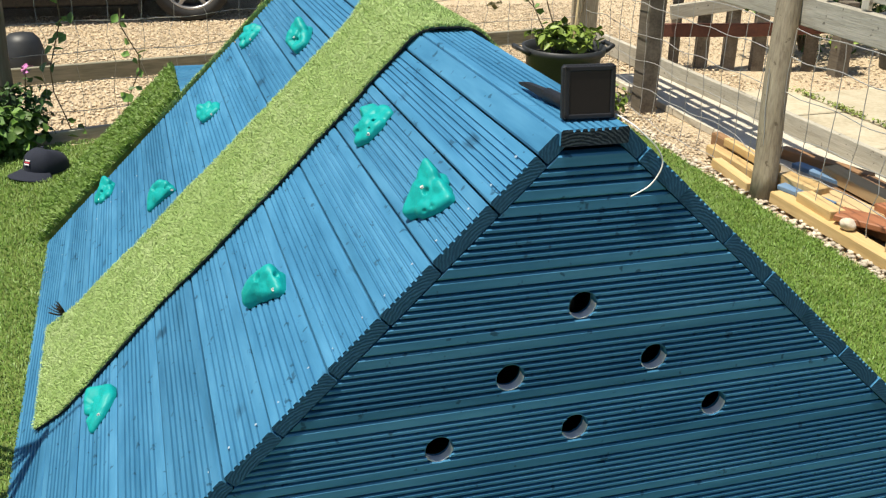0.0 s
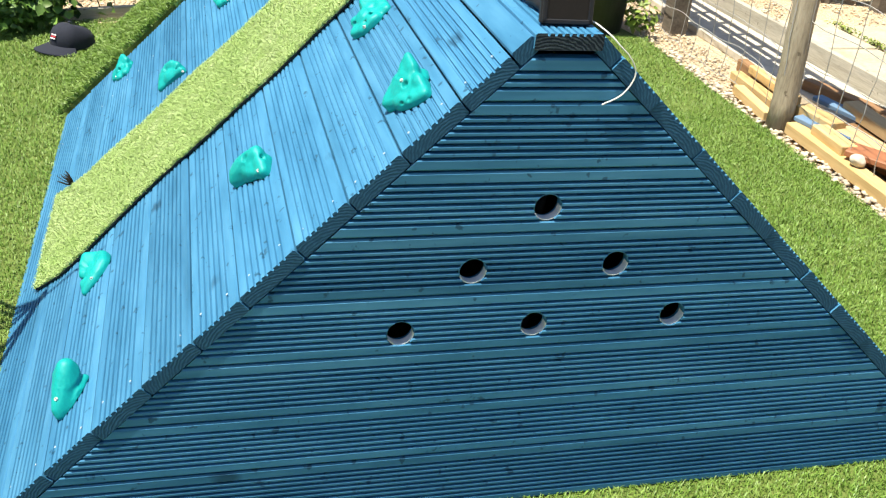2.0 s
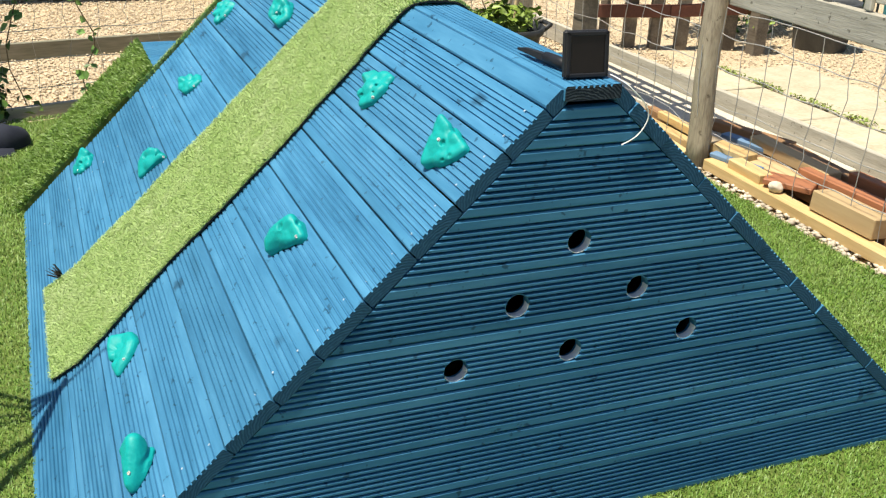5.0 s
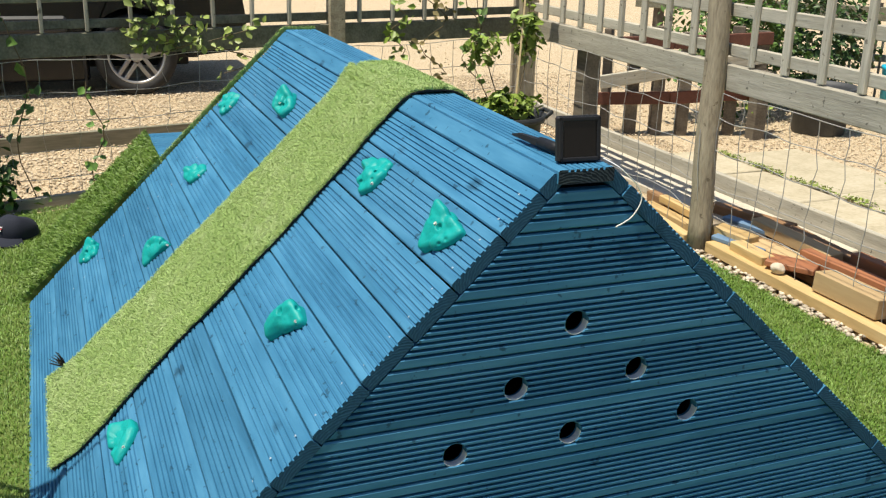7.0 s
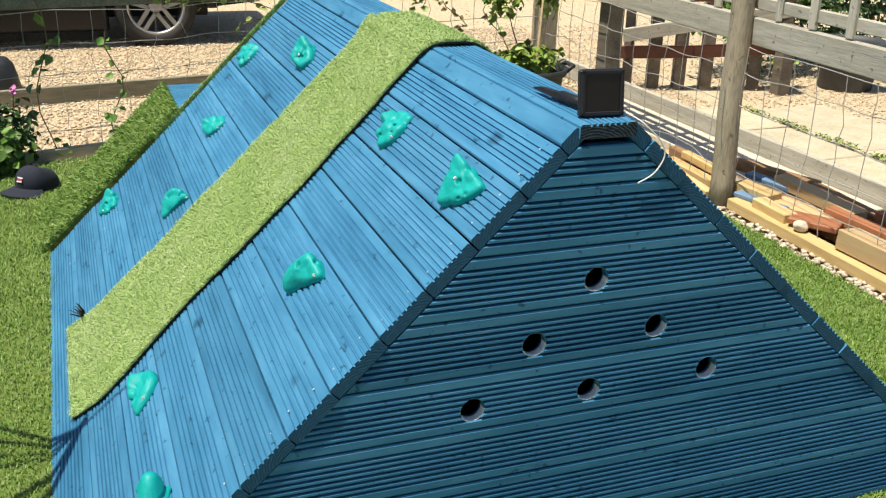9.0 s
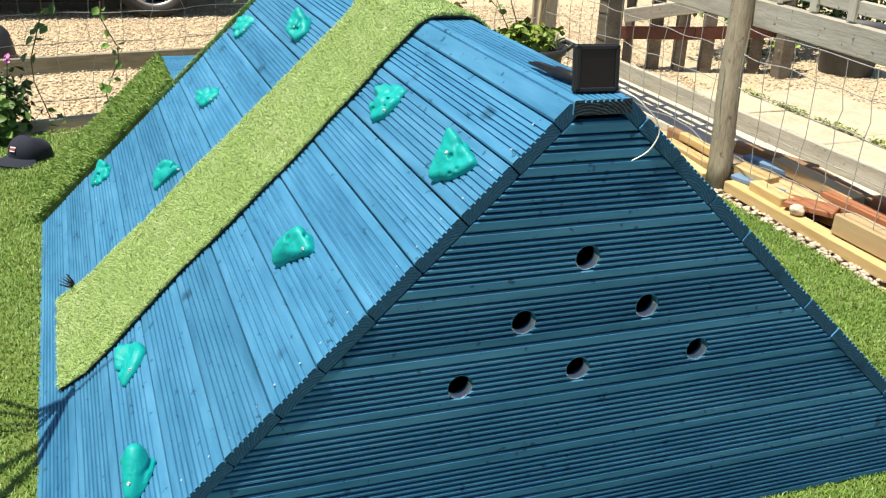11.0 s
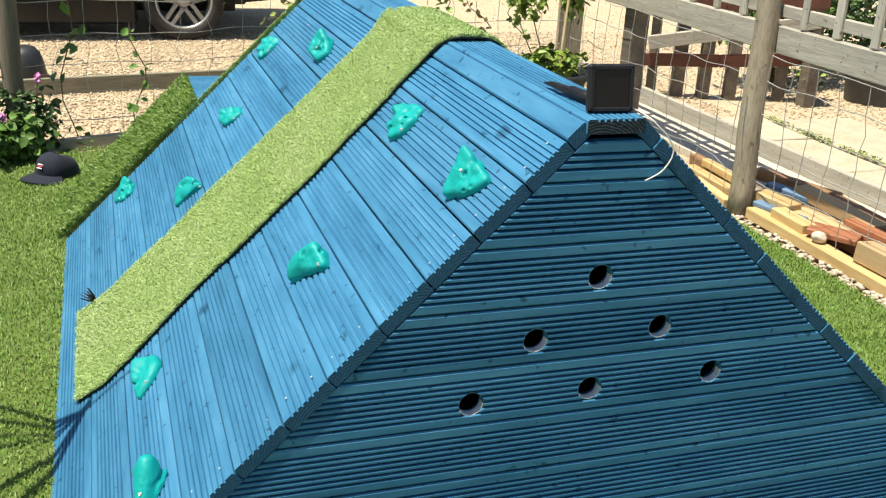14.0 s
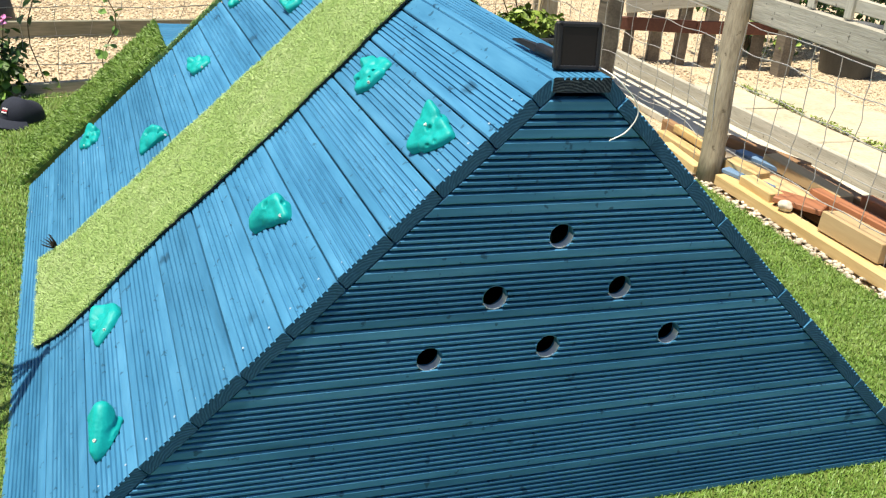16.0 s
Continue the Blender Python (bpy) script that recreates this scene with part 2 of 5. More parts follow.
SOIL = material("soil", [(0.020, 0.014, 0.009), (0.045, 0.032, 0.020)], rough=0.95, scale=60, bump=0.8)
NAVY = material("navy_cotton", [(0.008, 0.011, 0.022), (0.014, 0.018, 0.034)], rough=0.9, scale=120, bump=0.3, depth=0.001)
WHITE_THREAD = material("white_thread", [(0.62, 0.60, 0.60), (0.74, 0.72, 0.72)], rough=0.8, scale=120)
RED_THREAD = material("red_thread", [(0.45, 0.03, 0.05), (0.55, 0.05, 0.07)], rough=0.8, scale=120)
CAR_PAINT = material("black_car_paint", [(0.006, 0.006, 0.007), (0.010, 0.010, 0.011)], rough=0.25, scale=3, bump=0.0)
GREY_TRIM = material("dark_grey_car_trim", [(0.022, 0.023, 0.026), (0.036, 0.038, 0.042)], rough=0.5, scale=12, bump=0.1)
GLASS_DARK = material("dark_car_glass", [(0.004, 0.004, 0.005), (0.006, 0.006, 0.007)], rough=0.08, scale=3, bump=0.0)
RUBBER = material("tyre_rubber", [(0.014, 0.014, 0.014), (0.028, 0.027, 0.026)], rough=0.8, scale=30, bump=0.3)
ALLOY = material("silver_alloy", [(0.34, 0.33, 0.32), (0.44, 0.43, 0.42)], rough=0.4, metal=0.6, scale=20, bump=0.05)
CYAN = material("bright_blue_plastic", [(0.01, 0.40, 0.62), (0.02, 0.50, 0.72)], rough=0.4, scale=10)
DARK_INSIDE = material("dark_inner_timber", [(0.05, 0.05, 0.05), (0.09, 0.085, 0.08)], rough=0.8, scale=14, stretch=(0.1, 1, 1), bump=0.3)

# ---- builders ----
rng = random.Random(7)


def mesh_of(name, bm, mat):
    me = bpy.data.meshes.new(name)
    bm.to_mesh(me)
    bm.free()
    me.materials.append(mat)
    return me


def part(name, bm, mat, parent=None, label=""):
    """One mesh object under a thing or a part."""
    ob = new(name, mesh_of(name, bm, mat))
    ob.parent = parent
    return tagged(ob, label)


def empty(name, at, label, category, group="", kind=""):
    ob = new(name)
    ob.location = at
    ob.empty_display_size = 0.1
    bpy.context.view_layer.update()
    return tagged(ob, label, category, group, kind)


def under(ob, parent):
    """Hang ob, built in world coordinates, under parent without moving it."""
    ob.parent = parent
    ob.matrix_parent_inverse = Matrix.Translation(parent.location).inverted()
    return ob


def piece(name, bm, mat, parent, label=""):
    return under(part(name, bm, mat, None, label), parent)


def smooth(ob):
    ob.data.polygons.foreach_set("use_smooth", [True] * len(ob.data.polygons))
    return ob


def box(bm, size, m=None, bevel=0.003, jitter=0.0):
    r = bmesh.ops.create_cube(bm, size=1.0)
    vs = r["verts"]
    for v in vs:
        v.co = Vector((v.co.x * size[0], v.co.y * size[1], v.co.z * size[2]))
        if jitter:
            v.co += Vector((rng.uniform(-jitter, jitter), rng.uniform(-jitter, jitter), rng.uniform(-jitter, jitter)))
    if bevel:
        es = list({e for v in vs for e in v.link_edges})
        out = bmesh.ops.bevel(bm, geom=es, offset=bevel, segments=1, affect="EDGES")
        vs = list({v for f in out["faces"] for v in f.verts} | {v for v in vs if v.is_valid})
    if m is not None:
        bmesh.ops.transform(bm, matrix=m, verts=vs)
    return vs


def timber(name, p, q, width, height, mat, label, category="timber", group="", roll=0.0, kind=""):
    """A timber of its own, with its origin at its middle and its length along local y."""
    p, q = Vector(p), Vector(q)
    d = q - p
    bm = bmesh.new()
    box(bm, (width, d.length, height), None, 0.004)
    ob = part(name, bm, mat)
    ob.matrix_world = Matrix.Translation((p + q) / 2) @ d.to_track_quat("Y", "Z").to_matrix().to_4x4() @ pose(0, 0, 0, 0, roll, 0)
    return tagged(ob, label, category, group, kind)


def beam_part(name, p, q, width, height, mat, parent, label="", roll=0.0):
    p, q = Vector(p), Vector(q)
    d = q - p
    bm = bmesh.new()
    box(bm, (width, d.length, height), None, 0.004)
    ob = part(name, bm, mat, None, label)
    ob.matrix_basis = Matrix.Translation((p + q) / 2) @ d.to_track_quat("Y", "Z").to_matrix().to_4x4() @ pose(0, 0, 0, 0, roll, 0)
    return under(ob, parent)


def tube(bm, pts, radius, sides=6, taper=1.0):
    """A round rod along the points."""
    pts = [Vector(p) for p in pts]
    rings = []
    for i, p in enumerate(pts):
        d = (pts[min(i + 1, len(pts) - 1)] - pts[max(i - 1, 0)]).normalized()
        a = d.orthogonal().normalized() if i == 0 else (a - d * a.dot(d)).normalized()
        b = d.cross(a)
        r = radius * (1 + (taper - 1) * i / max(1, len(pts) - 1))
        rings.append([bm.verts.new(p + r * (math.cos(2 * math.pi * k / sides) * a + math.sin(2 * math.pi * k / sides) * b)) for k in range(sides)])
    for r0, r1 in zip(rings, rings[1:]):
        for k in range(sides):
            bm.faces.new((r0[k], r0[(k + 1) % sides], r1[(k + 1) % sides], r1[k]))
    bm.faces.new(rings[0][::-1])
    bm.faces.new(rings[-1])
    return bm


def glide(pts, steps):
    """A smooth line through the points."""
    pts = [Vector(p) for p in pts]
    out = []
    for i in range(len(pts) - 1):
        a, b, c, d = pts[max(i - 1, 0)], pts[i], pts[i + 1], pts[min(i + 2, len(pts) - 1)]
        for k in range(steps):
            t = k / steps
            out.append(0.5 * (2 * b + (c - a) * t + (2 * a - 5 * b + 4 * c - d) * t * t + (3 * b - a - 3 * c + d) * t ** 3))
    return out + [pts[-1]]


def lathe(bm, profile, sides=32, centre=(0, 0, 0)):
    """A turned shape from (radius, height) pairs."""
    rings = []
    for r, h in profile:
        rings.append([bm.verts.new((centre[0] + r * math.cos(2 * math.pi * k / sides), centre[1] + r * math.sin(2 * math.pi * k / sides), centre[2] + h)) for k in range(sides)])
    for r0, r1 in zip(rings, rings[1:]):
        for k in range(sides):
            bm.faces.new((r0[k], r0[(k + 1) % sides], r1[(k + 1) % sides], r1[k]))
    return rings


def raw_mesh(name, verts, faces, mat):
    """A large mesh from numpy arrays of points and equal-sided faces."""
    me = bpy.data.meshes.new(name)
    n = faces.shape[1]
    me.vertices.add(len(verts))
    me.vertices.foreach_set("co", verts.astype(np.float32).ravel())
    me.loops.add(faces.size)
    me.loops.foreach_set("vertex_index", faces.astype(np.int32).ravel())
    me.polygons.add(len(faces))
    me.polygons.foreach_set("loop_start", np.arange(0, faces.size, n, dtype=np.int32))
    me.polygons.foreach_set("loop_total", np.full(len(faces), n, dtype=np.int32))
    me.update(calc_edges=True)
    me.materials.append(mat)
    return new(name, me)


def blades(name, roots, normals, height, width, mat, seed=1, lean=0.9):
    """Blades of artificial grass, each a bent strip, on the given roots."""
    g = np.random.default_rng(seed)
    n = len(roots)
    side = np.cross(normals, g.normal(size=(n, 3)))
    side /= np.linalg.norm(side, axis=1, keepdims=True)
    drift = np.cross(side, normals)
    h = height * g.uniform(0.55, 1.15, (n, 1))
    bend = g.uniform(0.1, lean, (n, 1))
    w = width * g.uniform(0.7, 1.3, (n, 1))
    mid = roots + normals * h * 0.6 + drift * h * bend * 0.35
    tip = roots + normals * h * (1.0 - 0.25 * bend) + drift * h * bend
    v = np.stack([roots - side * w / 2, roots + side * w / 2, mid + side * w / 2, mid - side * w / 2, tip], 1).reshape(-1, 3)
    i = np.arange(n)[:, None] * 5
    f = np.concatenate([i + [0, 1, 2], i + [0, 2, 3], i + [3, 2, 4]], 0)
    return raw_mesh(name, v, f, mat)


def pebbles(name, centres, sizes, mat, seed=1):
    """Many small uneven stones as one mesh: squashed, roughened octahedra with cut corners."""
    g = np.random.default_rng(seed)
    base = np.array([(1, 0, 0), (-1, 0, 0), (0, 1, 0), (0, -1, 0), (0, 0, 1), (0, 0, -1),
                     (.62, .62, .45), (-.62, .62, .45), (-.62, -.62, .45), (.62, -.62, .45)], float)
    faces = np.array([(4, 0, 6), (4, 6, 2), (4, 2, 7), (4, 7, 1), (4, 1, 8), (4, 8, 3), (4, 3, 9), (4, 9, 0),
                      (0, 2, 6), (2, 1, 7), (1, 3, 8), (3, 0, 9), (5, 2, 0), (5, 1, 2), (5, 3, 1), (5, 0, 3)])
    n = len(centres)
    ang = g.uniform(0, 2 * math.pi, n)
    v = base[None] * g.uniform(0.75, 1.2, (n, len(base), 1)) * np.stack([np.ones(n), g.uniform(.6, 1, n), g.uniform(.35, .7, n)], 1)[:, None] * sizes[:, None, None]
    c, s = np.cos(ang)[:, None], np.sin(ang)[:, None]
    v = np.stack([v[..., 0] * c - v[..., 1] * s, v[..., 0] * s + v[..., 1] * c, v[..., 2]], -1) + centres[:, None]
    f = faces[None] + (np.arange(n) * len(base))[:, None, None]
    return raw_mesh(name, v.reshape(-1, 3), f.reshape(-1, 3), mat)


def foliage(name, centres, normals, size, mat, parent, seed=1, label="", shape=0.62):
    """Folded leaves round the given points as one mesh."""
    g = np.random.default_rng(seed)
    n = len(centres)
    a = g.normal(size=(n, 3))
    a /= np.linalg.norm(a, axis=1, keepdims=True)
    nn = normals + 0.55 * g.normal(size=(n, 3))
    nn /= np.linalg.norm(nn, axis=1, keepdims=True)
    a = np.cross(nn, a)
    a /= np.linalg.norm(a, axis=1, keepdims=True)
    b = np.cross(nn, a)
    s = size * g.uniform(0.5, 1.2, (n, 1))
    c = centres
    pts = [c - a * s * 0.5, c - a * s * 0.1 + b * s * shape * .5 + nn * s * .10, c + a * s * 0.3 + b * s * shape * .32 + nn * s * .06,
           c + a * s * 0.62 - nn * s * .1, c + a * s * 0.3 - b * s * shape * .32 + nn * s * .06, c - a * s * 0.1 - b * s * shape * .5 + nn * s * .10]
    v = np.stack(pts, 1).reshape(-1, 3)
    i = np.arange(n)[:, None] * 6
    f = np.concatenate([i + [0, 1, 2, 3], i + [0, 3, 4, 5]], 0)
    ob = raw_mesh(name, v, f, mat)
    tagged(ob, label)
    return under(ob, parent)

# ---- ground ----
def sheet(name, x0, x1, y0, y1, z, nx, ny, mat, label, category, wave=0.0):
    bm = bmesh.new()
    g = [[bm.verts.new((x0 + (x1 - x0) * i / nx, y0 + (y1 - y0) * j / ny, z + wave * noise.noise(Vector((x0 + (x1 - x0) * i / nx, y0 + (y1 - y0) * j / ny, 0)) * 1.7)))
          for j in range(ny + 1)] for i in range(nx + 1)]
    for i in range(nx):
        for j in range(ny):
            bm.faces.new((g[i][j], g[i + 1][j], g[i + 1][j + 1], g[i][j + 1]))
    return tagged(smooth(part(name, bm, mat)), label, category, kind="structure")


def back_edge(x):
    """Where the lawn ends before the back fence."""
    return 3.78 + 0.283 * x


def back_line(x):
    """The back fence in plan."""
    return 3.80 + 0.175 * x


def side_line(y):
    """The side fence in plan."""
    return 1.905 + 0.004 * y


def path_line(y):
    """The near edge of the path beyond the side fence."""
    return 2.535 - 0.020 * y


sheet("ground", -60, 60, -40, 80, -0.02, 60, 60, GRAVEL, "pale tan gravel drive spreading to the distance", "gravel", wave=0.01)

bm = bmesh.new()
LX0, LX1, LY0 = -4.0, 1.735, -4.0
ring = [(LX0, LY0), (LX1, LY0), (LX1, 3.2), (1.55, back_edge(1.1)), (LX0, back_edge(LX0))]
top = [bm.verts.new((x, y, 0.0)) for x, y in ring]
low = [bm.verts.new((x, y, -0.03)) for x, y in ring]
bm.faces.new(top)
for i in range(len(ring)):
    bm.faces.new((top[i], low[i], low[(i + 1) % len(ring)], top[(i + 1) % len(ring)]))
lawn = tagged(part("lawn", bm, LAWN), "mid-green artificial grass lawn round the climbing frame", "lawn", kind="structure")

g = np.random.default_rng(3)


def strewn(x0, x1, y0, y1, per_m2):
    n = int((x1 - x0) * (y1 - y0) * per_m2)
    return np.stack([g.uniform(x0, x1, n), g.uniform(y0, y1, n), np.zeros(n)], 1)


roots = np.concatenate([strewn(-2.3, -1.03, 0.3, 3.8, 30000), strewn(-1.9, -0.3, -0.5, 0.3, 16000), strewn(-1.06, 1.06, -0.35, 0.01, 42000),
                        strewn(1.0, 1.742, -0.6, 2.2, 46000), strewn(1.0, 1.745, 2.2, 3.3, 22000), strewn(-1.1, -0.4, 2.7, 3.8, 22000)])
roots = roots[roots[:, 1] < 3.765 + 0.283 * roots[:, 0]]
lawn_blades = blades("lawn_nap", roots, np.tile((0, 0, 1.0), (len(roots), 1)), 0.0150, 0.0021, BLADE, 5, lean=1.3)
tagged(under(lawn_blades, lawn), kind="stuff")

# gravel stones lie loose on the bed
stone_spots = np.concatenate([strewn(1.78, 2.45, 0.2, 2.4, 1600), strewn(1.74, 2.55, 2.4, 5.2, 2600), strewn(-2.4, 3.0, 3.25, 7.0, 2700), strewn(3.3, 5.5, 2.0, 4.6, 1300), strewn(3.0, 5.5, 4.6, 7.0, 800), strewn(-2.0, 7.0, 7.0, 11.5, 90), strewn(3.0, 7.0, 4.6, 7.0, 160)])
keep = (stone_spots[:, 0] > 1.74) & ~((stone_spots[:, 0] > 2.03) & (stone_spots[:, 0] < path_line(stone_spots[:, 1])) & (stone_spots[:, 1] < 4.4)) | (stone_spots[:, 1] > 3.82 + 0.283 * stone_spots[:, 0])
stone_spots = stone_spots[keep]
stone_spots[:, 2] = -0.012
gravel_stones = pebbles("gravel_stones", stone_spots, 0.004 + 0.009 * g.uniform(0, 1, len(stone_spots)) ** 2.0, PEBBLE, 9)
tagged(gravel_stones, "loose tan and cream gravel stones", "gravel", kind="stuff")
edge_spots = strewn(1.735, 1.80, -0.3, 3.1, 2300)
edge_spots[:, 2] = 0.004
white_stones = pebbles("edging_stones", edge_spots, g.uniform(0.006, 0.019, len(edge_spots)), WHITE_STONE, 11)
tagged(white_stones, "whitish pebbles along the lawn edge", "pebbles", kind="stuff")

# grey edging board at the far end of the lawn
timber("edging_board", (-2.6, back_edge(-2.6) + 0.03, 0.005), (0.2, back_edge(0.2) + 0.03, 0.005), 0.03, 0.09, GREY_WOOD, "low grey weathered board edging the lawn", "edging", kind="structure")

timber("edging_board", (-3.2, 4.97 - 0.175 * 3.2, 0.035), (2.55, 4.97 + 0.175 * 2.55, 0.035), 0.03, 0.105, MOSSY_WOOD_Y, "low weathered grey board edging the gravel drive", "edging", kind="structure")
timber("edging_board", (path_line(-2.0), -2.0, 0.055), (path_line(5.35), 5.35, 0.055), 0.035, 0.125, GREY_WOOD, "low weathered grey board edging the path", "edging", kind="structure")

# concrete path beyond the side fence
path = empty("path", (2.9, 2.0, 0), "pale sandy concrete slab path beside the fence", "path", kind="structure")
for x0, width, lengths in ((0.035, 0.49, (0.75, 0.62, 0.60, 0.66, 0.58, 0.62, 0.60, 0.62, 0.55)), (0.545, 0.60, (0.92, 0.88, 0.95, 0.86, 0.90, 0.98))):
    slab_y = -2.0
    for ln in lengths:
        bm = bmesh.new()
        box(bm, (width - 0.012, ln - 0.012, 0.06), None, 0.006)
        ob = part("slab", bm, SLAB)
        ob.matrix_basis = pose(path_line(slab_y) + x0 + width / 2, slab_y + ln / 2, rng.uniform(-0.003, 0.004), rng.uniform(-.4, .4), rng.uniform(-.4, .4), 1.1 + rng.uniform(-.5, .5))
        under(ob, path)
        slab_y += ln
strip = empty("concrete_strip", (path_line(3) - 0.2, 3.0, 0), "narrow strip of pale concrete between fence and edging board", "concrete strip", kind="structure")
for k in range(6):
    bm = bmesh.new()
    box(bm, (0.33, 0.404, 0.04), None, 0.004)
    ob = part("slab", bm, PALE_SLAB)
    ya = 1.72 + 0.41 * k
    ob.matrix_basis = pose(path_line(ya + 0.2) - 0.190, ya + 0.2, 0.0, 0, 0, 1.1)
    under(ob, strip)
# weeds in the slab joints
weeds = empty("weeds", (3.0, 2.6, 0.02), "small green weeds growing in the slab joints", "weeds")
tuft_y = np.array([3.46, 3.38, 3.16, 3.08, 3.0, 2.72, 2.62, 2.38, 2.30, 2.05, 1.85])
spot = tuft_y[g.integers(0, len(tuft_y), 430)]
pts = np.concatenate([np.stack([3.035 + 0.035 * (3.0 - spot) + 0.022 * g.normal(size=430), spot + 0.045 * g.normal(size=430), 0.030 + 0.022 * g.uniform(0, 1, 430)], 1),
                      np.stack([3.032 + 0.008 * g.normal(size=160), g.uniform(1.6, 3.5, 160), 0.030 + 0.012 * g.uniform(0, 1, 160)], 1),
                      np.stack([3.55 + 0.05 * g.normal(size=90), g.uniform(2.2, 2.6, 90), 0.03 + 0.04 * g.uniform(0, 1, 90)], 1)])
foliage("leaves", pts, np.tile((0, 0, 1.0), (len(pts), 1)), 0.021, VINE_LEAF, weeds, 4)

# ---- the climbing frame ----
ANG = radians(44.75)
HALF, RIDGE, TOP, LONG = 1.064, 0.061, 0.994, 2.21
CA, SA = math.cos(ANG), math.sin(ANG)
SLOPE = TOP / SA
TH = 0.028
climbing_frame = empty("climbing_frame", (0, 1.1, 0), "blue-stained A-frame climbing ramp of grooved decking boards standing on the lawn", "climbing frame")


def decking(width, y0, y1, grooves=7, thick=TH, depth=0.0045, gap=0.0027, lip=0.0):
    """A grooved decking board lying along local y, its lower edge at x = 0 and its face at z = 0. y0 and y1 are functions of x."""
    m = 0.016
    n = max(1, round((width - 2 * m) / 0.0126)) if width < 0.115 or width > 0.13 else grooves
    p = (width - 2 * m) / n if width > 0.05 else width
    prof = [(0, -thick + 0.002), (0, -0.003), (0.003, 0)]
    if width > 0.05:
        for i in range(n):
            c = m + (i + 0.5) * p
            prof += [(c - gap - lip, 0), (c - gap, -lip), (c - gap * 0.7, -depth), (c + gap * 0.55, -depth), (c + gap, 0)] if lip else [(c - gap, 0), (c - gap * 0.7, -depth), (c + gap * 0.55, -depth), (c + gap, 0)]
    prof += [(width - 0.003, 0), (width, -0.003), (width, -thick + 0.002), (width - 0.002, -thick), (0.002, -thick)]
    bm = bmesh.new()
    a = [bm.verts.new((x, y0(x), z)) for x, z in prof]
    b = [bm.verts.new((x, y1(x), z)) for x, z in prof]
    for i in range(len(prof)):
        j = (i + 1) % len(prof)
        bm.faces.new((a[i], b[i], b[j], a[j]))
    for f in (bm.faces.new(a), bm.faces.new(b[::-1])):
        f.material_index = 1
    bmesh.ops.recalc_face_normals(bm, faces=bm.faces)
    return bm


ANG_R = radians(42.2)
CR, SR = math.cos(ANG_R), math.sin(ANG_R)
HALF_R, SLOPE_R = RIDGE + TOP * CR / SR, TOP / SR
GAPS = [0.0, 0.049, 0.157, 0.288, 0.408, 0.530, 0.663, 0.778, 0.904, 1.033, 1.158, 1.276, SLOPE]
left_m = Matrix(((CA, 0, -SA, 0), (0, 1, 0, 0), (SA, 0, CA, 0), (0, 0, 0, 1)))
right_m = Matrix(((-CR, 0, SR, 0), (0, -1, 0, 0), (SR, 0, CR, 0), (0, 0, 0, 1)))
for left in (True, False):
    for s0, s1 in zip(GAPS, GAPS[1:]):
        if not left:
            s0, s1 = s0 * SLOPE_R / SLOPE, s1 * SLOPE_R / SLOPE
        w = s1 - s0 - 0.0036
        near, far = rng.uniform(-0.003, 0.003), rng.uniform(-0.004, 0.004)
        if left:
            bm = decking(w, lambda x: near, lambda x: LONG + far, depth=0.0042)
            at = Vector((-HALF + (SLOPE - s1 + 0.0018) * CA, 0, (SLOPE - s1 + 0.0018) * SA))
            m = Matrix.Translation(at + Vector((-SA, 0, CA)) * rng.uniform(-0.0012, 0.0012)) @ left_m
        else:
            bm = decking(w, lambda x: -LONG - far, lambda x: near)
            at = Vector((HALF_R - (SLOPE_R - s1 + 0.0018) * CR, 0, (SLOPE_R - s1 + 0.0018) * SR))
            m = Matrix.Translation(at) @ right_m
        ob = part("slope_board", bm, BLUE)
        ob.data.materials.append(END_GRAIN)
        ob.matrix_basis = m
        under(ob, climbing_frame)

# flat board along the ridge
bm = decking(2 * RIDGE - 0.004, lambda x: -0.004, lambda x: LONG + 0.004)
ob = part("ridge_board", bm, BLUE, None, "flat blue grooved board with a dark rough-sawn end capping the ridge")
ob.data.materials.append(DARK_END)
ob.matrix_basis = Matrix.Translation((-RIDGE + 0.002, 0, TOP + 0.004))
under(ob, climbing_frame)

# upright gable of boards, with six round holes
HOLES = [(0.006, 0.684), (0.155, 0.563), (0.294, 0.444), (0.011, 0.439), (-0.119, 0.560), (-0.244, 0.435)]
HOLE_R = 0.0265
GY = 0.0
gable_m = Matrix(((0, -1, 0, 0), (0, 0, -1, GY), (1, 0, 0, 0), (0, 0, 0, 1)))


def gable_half(z):
    return HALF - z * CA / SA - TH / SA - 0.005


def gable_right(z):
    return HALF_R - z * CR / SR - TH / SR - 0.005


